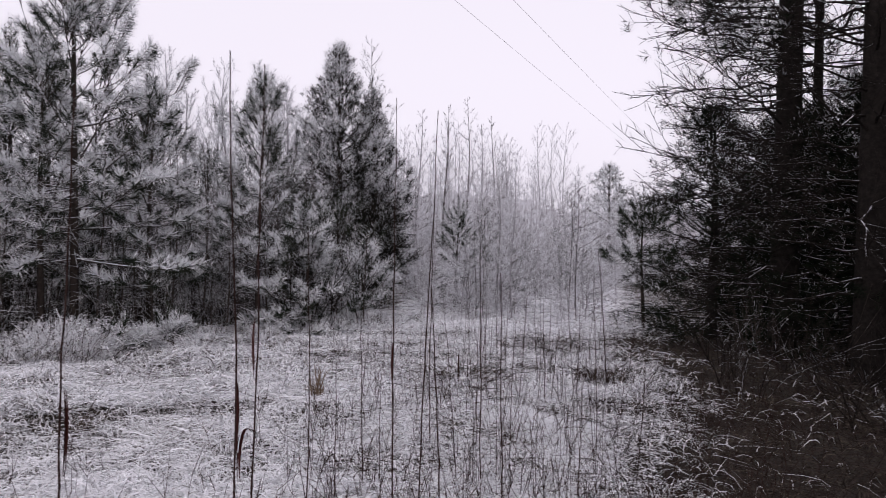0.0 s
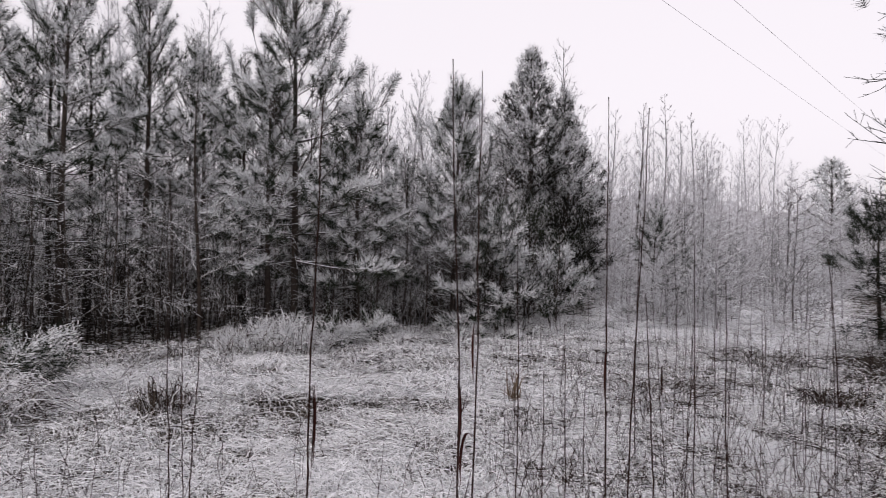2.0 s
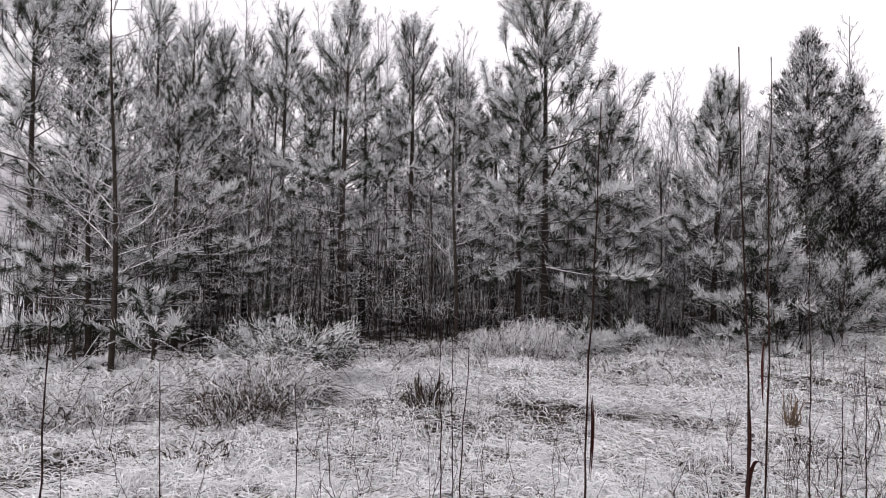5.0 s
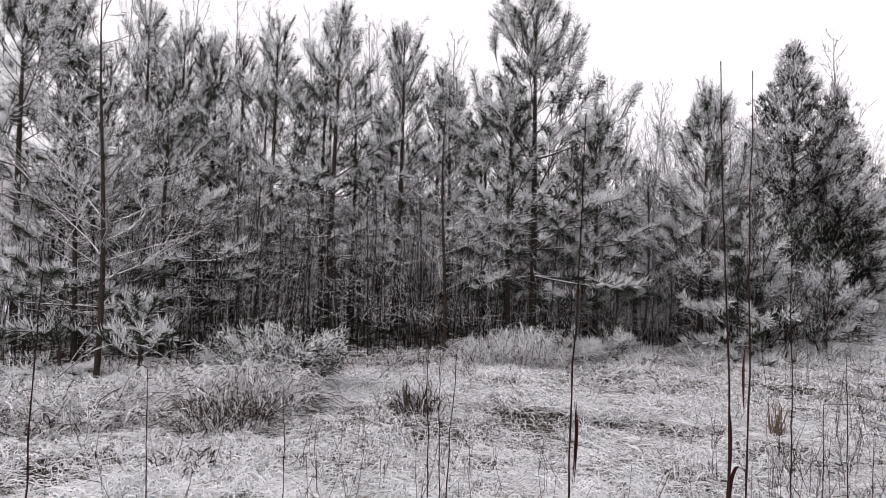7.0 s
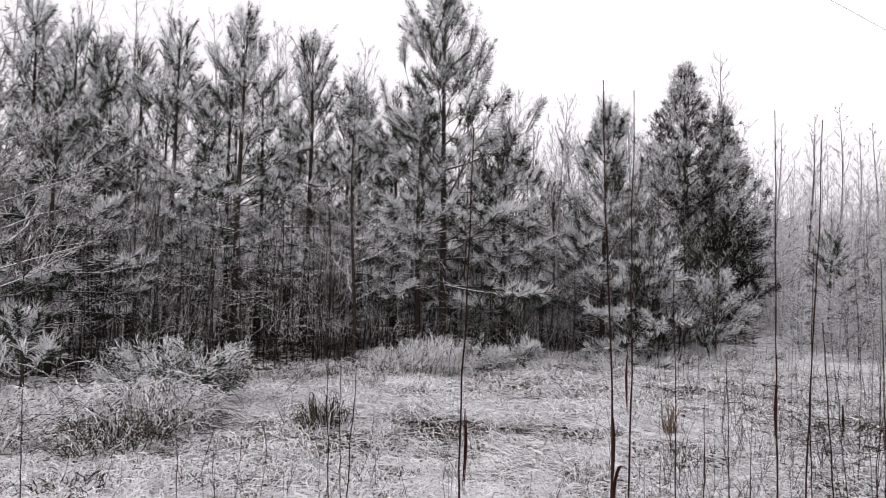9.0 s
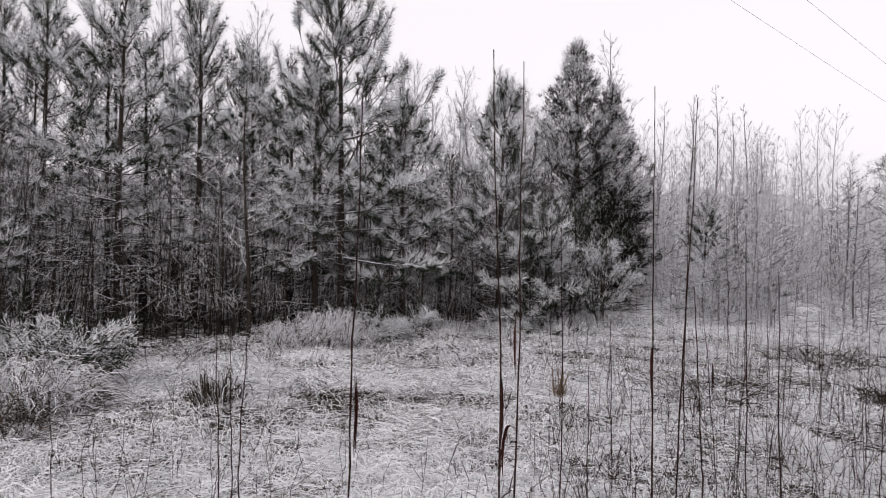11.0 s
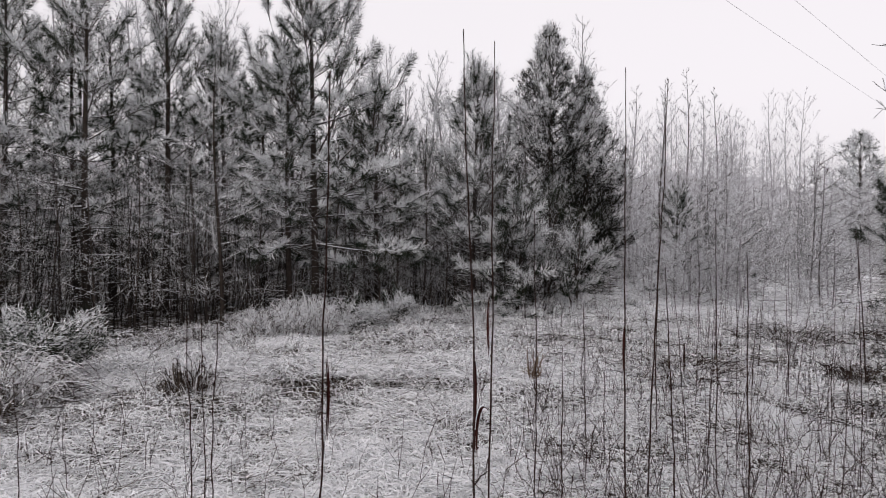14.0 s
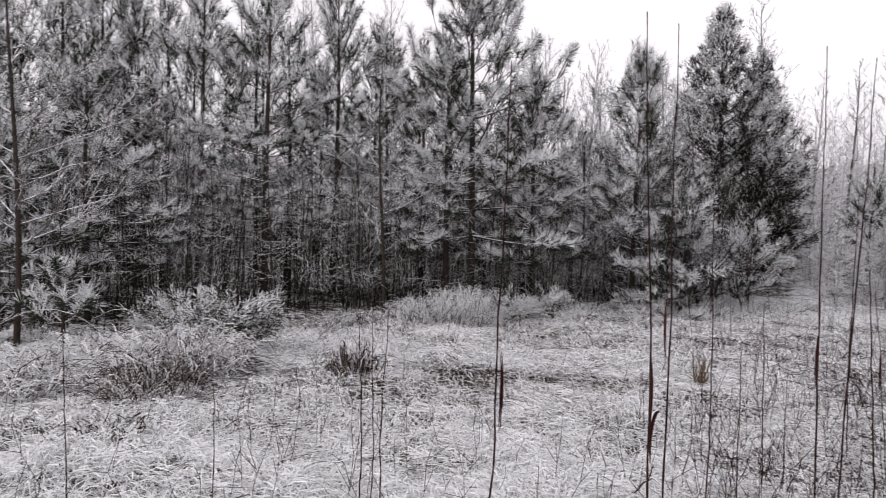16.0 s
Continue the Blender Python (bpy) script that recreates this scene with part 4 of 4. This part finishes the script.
plume_shrub(-5.90, 5.20, 0.74, 0.7, 301, "green-grey feathery shrub bowed under snow", 17, 0.6)
plume_shrub(-6.47, 5.10, 0.60, 0.55, 302, "feathery shrub with drooping snowy tips", 13, 0.55)
plume_shrub(-5.98, 5.72, 0.5, 0.5, 310, "small feathery shrub under snow", 10, 0.6)
bramble_mound(-5.48, 4.43, 0.55, 0.75, 305, "snowy bramble mound with a dark hollow", 2400, 0.68)
bramble_mound(-4.94, 3.80, 0.34, 0.5, 306, "low bramble mound open to a dark hollow", 700, 0.35)
bramble_mound(-6.12, 3.98, 0.40, 0.8, 311, "low tangle of snowy brambles", 1200)
bramble_mound(-6.26, 3.24, 0.38, 0.8, 312, "tangle of snowy brambles and bent weeds", 1100)
bramble_mound(-6.65, 2.78, 0.40, 0.8, 313, "tangle of snowy brambles and bent weeds", 1000)
bramble_mound(-4.18, 5.41, 0.42, 0.28, 303, "small dark clump in snowy grass", 420, 0.28)
bramble_mound(-4.16, 2.97, 0.18, 0.35, 314, "dark hollow clump of bent dry grass", 380, 0.3)
bramble_mound(-5.30, 9.27, 0.65, 0.8, 304, "snow-capped brush mound at the pines' foot", 1100, 0.85, 0.008)
bramble_mound(-5.69, 8.78, 0.5, 0.7, 315, "snow-capped brush mound at the pines' foot", 900, 0.8, 0.008)
plume_shrub(-4.26, 10.25, 0.42, 0.35, 316, "small plumed weed clump white with snow", 12, 0.95)
plume_shrub(-4.64, 9.86, 0.34, 0.35, 317, "small plumed weed clump white with snow", 12, 0.95)
bramble_mound(-3.05, 8.59, 0.2, 0.4, 318, "low clump of bent grass in the snow", 480, 0.7)
bramble_mound(0.03, 7.98, 0.24, 0.75, 307, "dark low tangle of fallen weed stems", 800, 0.3, name="brush_pile")
bramble_mound(1.74, 8.09, 0.3, 0.4, 309, "dark clump of bent dry grass", 450, 0.22, name="grass_clump")
bramble_mound(1.36, 10.49, 0.3, 0.7, 319, "low brown tangle beside the track", 650, 0.35, name="brush_pile")
bush("grass_tuft", -1.34, 7.12, 0.36, 0.10, 308, "upright tuft of tan dry grass", [M_TAN], stems=22, leaves=0, bow=0.2, gap=0.5, category="grass")


def cane(x0, y0, x1, y1, h, seed):
    """A long bramble cane arching from one spot in the grass to another."""
    ob = thing("arching_cane", x0, y0, "thin arching bramble cane lined with snow", "bramble", "arching canes")
    s = np.linspace(0, 1, 14)
    rg = np.random.default_rng(seed)
    z = float(land(x1, y1)) - float(land(x0, y0))
    pts = np.stack([(x1 - x0) * s, (y1 - y0) * s, z * s + 4 * h * s * (1 - s) ** 0.8], -1)
    pts[1:] += np.cumsum(rg.normal(0, 0.006, (13, 3)), 0)
    pts[0, 2] -= 0.03
    g = Geo()
    g.tube(pts, np.linspace(0.006, 0.003, 14), 4)
    part("cane_stem", g, M_TWIG, ob)
    g = Geo()
    twigs_of(g, pts, 0.5, 0.004, rg, 1, 0.1, 0.07)
    if g.n:
        tagged(part("side_twig", g, M_TWIG, ob), kind="stuff")


for k, c in enumerate([(-7.4, 3.2, -6.2, 4.3, 0.55), (-7.9, 3.6, -8.6, 4.9, 0.6), (-6.2, 4.6, -5.4, 5.6, 0.4), (-7.0, 4.1, -5.9, 4.7, 0.5), (-5.8, 6.5, -5.0, 7.2, 0.35), (-1.1, 4.2, -0.6, 3.4, 0.25), (-6.9, 6.0, -5.9, 6.4, 0.5)]):
    cane(*c, 380 + k)
rng = np.random.default_rng(12)
EDGE = [(-9.4, 2.9), (-8.2, 4.9), (-6.9, 7.0), (-5.8, 8.7), (-4.7, 10.3), (-3.4, 11.8), (-2.1, 13.3), (-1.3, 15.0)]
for k in range(38):
    s = 7 * (k + rng.random()) / 38
    i = int(s)
    x, y = (EDGE[i][q] + (EDGE[i + 1][q] - EDGE[i][q]) * (s - i) + rng.normal(0, 0.3) for q in (0, 1))
    bramble_mound(x, y, rng.uniform(0.12, 0.28) if i < 3 else rng.uniform(0.18, 0.36), rng.uniform(0.35, 0.7), 320 + k, "snow-covered brush along the pines' edge", 420, 0.62 if i < 3 else 0.8, 0.008, "edge_brush")
for k in range(5):
    s = (k + rng.random()) / 5
    x, y = -9.3 + 7.4 * s, 3.4 + 9.9 * s ** 0.9
    pine(x, y, float(land(x, y)) + rng.uniform(0.28, 0.5), 360 + k, rad=rng.uniform(0.35, 0.5), crown=0.05, snow=0.92, dead=0, label="low snow-laden pine sapling at the stand's edge")

# ---- tall dead weeds ----
def weed(x, y, top, lean=(0.0, 0.0), seed=0, r=0.006, hook=0.0, leaves=(), label="tall dead weed stalk standing in snowy grass"):
    """A dead stalk; leaves: heights at which a dry leaf hangs."""
    rng = np.random.default_rng(seed)
    ob = thing("weed_stalk", x, y, label, "plant", "tall dead weed stalks")
    H = top - float(land(x, y))
    s = np.linspace(0, 1, 26)
    wob = np.cumsum(rng.normal(0, 0.0022, (26, 2)), 0)
    pts = np.stack([lean[0] * s ** 1.3 + wob[:, 0], lean[1] * s ** 1.3 + wob[:, 1], H * s - 0.03 * (s == 0)], -1)
    g = Geo()
    g.tube(pts, 0.85 * r * (1 - 0.6 * s) * (1 + 0.28 * (np.arange(26) % 2) * (s > 0.25)), 5)
    part("stem", g, M_STALK, ob)
    for z in leaves:
        p = np.array([np.interp(z / H, s, pts[:, q]) for q in range(3)])
        az = rng.random() * 6.28
        o = np.array([math.cos(az), math.sin(az), 0])
        q = np.linspace(0, 1, 7)[:, None]
        path = p + o * (0.005 * np.sin(q * 3.14) + 0.008) + np.array([0, 0, 1.0]) * (0.02 * np.sin(q * 3.14) - 0.2 * q)
        across = np.cross(o, [0, 0, 1.0])
        g = Geo()
        g.blades(path[None], across[None], np.array([0.004, 0.010, 0.016, 0.018, 0.018, 0.012, 0.003]) * 0.6, 0)
        g.blades(path[None] + o * 0.004, (across * 0.6 + o * 0.8)[None], np.array([0.003, 0.008, 0.012, 0.016, 0.015, 0.010, 0.002]) * 0.6, 0)
        part("leaf", g, M_DRY_LEAF, ob, "curled dark red dry leaf")
    if hook:
        # a broad wilted leaf that hooks over and hangs, with snow on its back
        p = np.array([np.interp(hook / H, s, pts[:, q]) for q in range(3)])
        a = np.linspace(0, 1, 9)[:, None]
        o = np.array([-0.93, -0.36, 0])
        path = p + o * (0.044 * np.sin(a * 1.9)) + np.array([0, 0, 1.0]) * (0.035 * np.sin(a * 3.14) - 0.15 * a ** 1.8)
        across = np.cross(o, [0, 0, 1.0]) * 0.7 + o * 0.5
        wide = np.array([0.007, 0.009, 0.012, 0.015, 0.018, 0.019, 0.016, 0.010, 0.003])
        g = Geo()
        g.blades(path[None], across[None], wide, 0)
        g.blades(path[None] + o * 0.006, (across * 0.5 - o * 0.7)[None], wide * 0.8, 0)
        leaf = part("leaf", g, M_DRY_LEAF, ob, "wilted hooked dark red leaf")
        g = Geo()
        g.blades(path[None, :7] + np.array([0, -0.004, 0.005]) + o * 0.004, (across * 0.8 + np.array([0.3, 0, 0]))[None], wide[:7] * 0.9, 0)
        part("snow", g, M_GRASS_SNOW, leaf, "strip of snow on the leaf")
    return ob


weed(-0.49, 2.38, 2.37, (-0.11, 0.20), 401, 0.0045, leaves=(1.12,))
weed(-0.46, 2.42, 2.41, (-0.11, 0.42), 402, 0.0042, hook=0.95, leaves=(1.30,))
weed(-0.80, 1.99, 2.12, (0.03, 0.03), 403, 0.0038, leaves=(1.22,))
weed(-0.16, 3.40, 2.51, (-0.05, 0.38), 404, 0.0048, leaves=(1.08,))
weed(-1.84, 2.75, 1.39, (0, 0), 405, 0.004)
weed(-1.86, 2.87, 1.39, (-0.01, -0.01), 406, 0.0035)
weed(-1.71, 2.73, 1.37, (0.02, 0), 407, 0.004)
weed(-0.58, 3.61, 1.85, (-0.02, 0), 408, 0.004)
weed(-0.49, 3.83, 1.18, (0, 0), 409, 0.004)
weed(-0.52, 4.84, 1.31, (-0.01, 0), 410, 0.0045)
weed(-0.13, 4.57, 2.62, (0.09, 0), 411, 0.006)
weed(0.03, 3.88, 1.58, (-0.06, 0), 412, 0.005)
weed(0.07, 7.9, 0.62, (-0.01, 0), 413, 0.018, label="short thick broken dead stalk")
weed(0.26, 4.97, 1.90, (-0.03, 0), 414, 0.005)
weed(0.35, 3.77, 1.65, (-0.04, 0), 415, 0.0045)
weed(1.70, 7.85, 1.80, (-0.11, 0.02), 416, 0.008)
weed(-0.12, 5.57, 2.01, (0.01, 0), 417, 0.005)
weed(0.93, 7.02, 1.27, (-0.02, 0), 418, 0.005)
weed(-2.66, 1.48, 1.67, (0.01, 0.02), 419, 0.005)
weed(-2.66, 1.96, 1.27, (-0.02, -0.03), 420, 0.004)
weed(-2.53, 2.53, 1.13, (0, 0), 421, 0.0035)
rng = np.random.default_rng(9)
for k in range(64):
    a = radians(90 + rng.normal(-3, 10))
    d = rng.uniform(3.6, 11)
    x, y = d * math.cos(a), 0.55 + d * math.sin(a)
    weed(x, y, rng.uniform(0.6, 1.5) + 0.2, (rng.normal(0, 0.06), rng.normal(0, 0.06)), 500 + k, rng.uniform(0.002, 0.004))

# ---- wires ----
for wx in (-0.33, 1.32):
    g = Geo()
    t = np.linspace(-40, 130, 60)
    g.tube(np.stack([wx + 0.455 * t, 19 + t, 8.7 + 0.00012 * (t - 45) ** 2], -1), np.full(60, 0.006), 6)
    wire = new("overhead_wire", g.mesh("overhead_wire", [M_WIRE]))
    tagged(wire, "thin overhead power line crossing the clearing, paled for haze", "power line", "overhead wires")

# ---- grass ----
def grass(count, near, far, az0, az1, seed, length, height, width, joints, snowy=0.75):
    rng = np.random.default_rng(seed)
    r = near * (far / near) ** (rng.random(count) ** 1.15)
    a = np.radians(90 + rng.uniform(az0, az1, count))
    x, y = r * np.cos(a), 0.55 + r * np.sin(a)
    keep = rng.random(count) > np.maximum(0.6 * open_snow(x, y), 0.7 * lee(x, y))
    x, y = x[keep], y[keep]
    count = len(x)
    lay = 5.0 * drift(x, y, 0.8, 11) + 4.0 * drift(x, y, 2.1, 12) + rng.normal(0, 1.9, count)
    h = np.stack([np.cos(lay), np.sin(lay), np.zeros(count)], -1)
    k = np.stack([-h[:, 1], h[:, 0], np.zeros(count)], -1)
    L = length * rng.uniform(0.3, 1.3, count)
    tuft = 0.45 + 1.1 * drift(x, y, 0.4, 13)
    up = height * rng.uniform(0.2, 1.5, count) * tuft * (1 - 0.7 * stand(x, y))
    s = np.linspace(0, 1, joints)
    pts = np.stack([x, y, land(x, y) - 0.01], -1)[:, None] + h[:, None] * (L[:, None] * s)[..., None]
    pts += k[:, None] * (L[:, None] * rng.normal(0, 1.3, (count, 1)) * s * s)[..., None]
    pts[..., 2] += up[:, None] * 3.4 * s * (1 - 0.92 * s) + rng.random(count)[:, None] * height * 0.7 * s
    patch = drift(x, y, 0.35, 14) * 0.6 + drift(x, y, 1.3, 15) * 0.4
    # fewer white blades there: thin snow, and shade put into the colour
    bare = np.maximum(lee(x, y) * 0.92, stand(x, y) * 0.75)
    white = rng.random(count) < (snowy + 0.12 * step(8, 13, np.hypot(x, y)) + 0.7 * (patch - 0.5)) * (1 - bare)
    pts[..., 2] += np.where(white, 0.03, 0.0)[:, None]
    side = unit(k + np.array([0, 0, 1.0]) * (rng.normal(0, 1, count) * 0.8)[:, None])
    g = Geo()
    scale = rng.uniform(0.55, 1.4, count) * np.where(white, 1.0, 0.75)
    wide = np.interp(s, [0, 0.4, 0.7, 1.0], [0.9, 1.0, 0.8, 0.25])
    g.blades(pts, side * scale[:, None], wide * width, white.astype(int))
    return g


for seed, args in enumerate([(112000, 3.0, 8.0, -42, 76, 0.135, 0.050, 0.0068, 4), (100000, 7.0, 15.0, -38, 76, 0.17, 0.060, 0.0100, 3), (12000, 14, 45, -30, 15, 0.5, 0.10, 0.02, 3), (3000, 0.8, 3.4, -48, 78, 0.22, 0.07, 0.010, 3), (8000, 1.5, 11, 76, 312, 0.28, 0.08, 0.014, 3)]):
    n, near, far, a0, a1, L, h, w, joints = args
    ob = new("meadow_grass", grass(n, near, far, a0, a1, 600 + seed, L, h, w, joints).mesh("meadow_grass", [M_GRASS, M_GRASS_SNOW]))
    tagged(ob, "matted dead meadow grass bent under wet snow", "grass", kind="stuff")

# small dry weeds standing in the grass
rng = np.random.default_rng(41)
g = Geo()
for k in range(1700):
    d = 3.0 * (13 / 3.0) ** rng.random()
    a = radians(90 + (rng.uniform(-30, 12) if k % 3 else rng.uniform(-30, 70)))
    x, y = d * math.cos(a), 0.55 + d * math.sin(a)
    h = rng.uniform(0.12, 0.5)
    p = np.array([x, y, float(land(x, y)) - 0.02])
    pts = curve_of(p, unit(np.array([rng.normal(0, 0.25), rng.normal(0, 0.25), 1.0])), h, 0.0, 4) + np.concatenate([np.zeros((1, 3)), rng.normal(0, 0.012, (3, 3))])
    g.tube(pts, np.linspace(0.0022, 0.0012, 4), 3)
    for q in range(2):
        b0 = pts[rng.integers(1, 4)]
        g.tube(np.stack([b0, b0 + unit(rng.normal(0, 0.6, 3) + np.array([0, 0, 0.8])) * h * 0.35]), [0.002, 0.001], 3)
ob = new("dry_weeds", g.mesh("dry_weeds", [M_STALK]))
tagged(ob, "thin dark dry weeds standing in the grass", "weeds", kind="stuff")

# brown canes in the lee of the dark trees
rng = np.random.default_rng(31)
g = Geo()
n = 9000
r = 3.4 * (14 / 3.4) ** rng.random(n)
a = np.radians(90 - rng.uniform(2, 48, n))
x, y = r * np.cos(a), 0.55 + r * np.sin(a)
keep = rng.random(n) < lee(x, y)
x, y = x[keep], y[keep]
n = len(x)
lay = rng.random(n) * 6.28
h = np.stack([np.cos(lay), np.sin(lay), np.zeros(n)], -1)
L, up = rng.uniform(0.15, 0.6, n), rng.uniform(0.05, 0.34, n)
s = np.array([0, 0.25, 0.5, 0.75, 1.0])
pts = np.stack([x, y, land(x, y) - 0.02], -1)[:, None] + h[:, None] * (L[:, None] * s ** 1.4)[..., None]
pts[..., 2] += up[:, None] * (1.9 * s - 1.1 * s * s)
pts += rng.normal(0, 0.012, pts.shape)
g.blades(pts, unit(rng.normal(size=(n, 3))), np.array([1.0, 0.9, 0.8, 0.6, 0.3]) * 0.0045, 0)
ob = new("bramble_canes", g.mesh("bramble_canes", [M_BRAMBLE]))
tagged(ob, "tangled brown bramble canes and dry undergrowth", "undergrowth", kind="stuff")
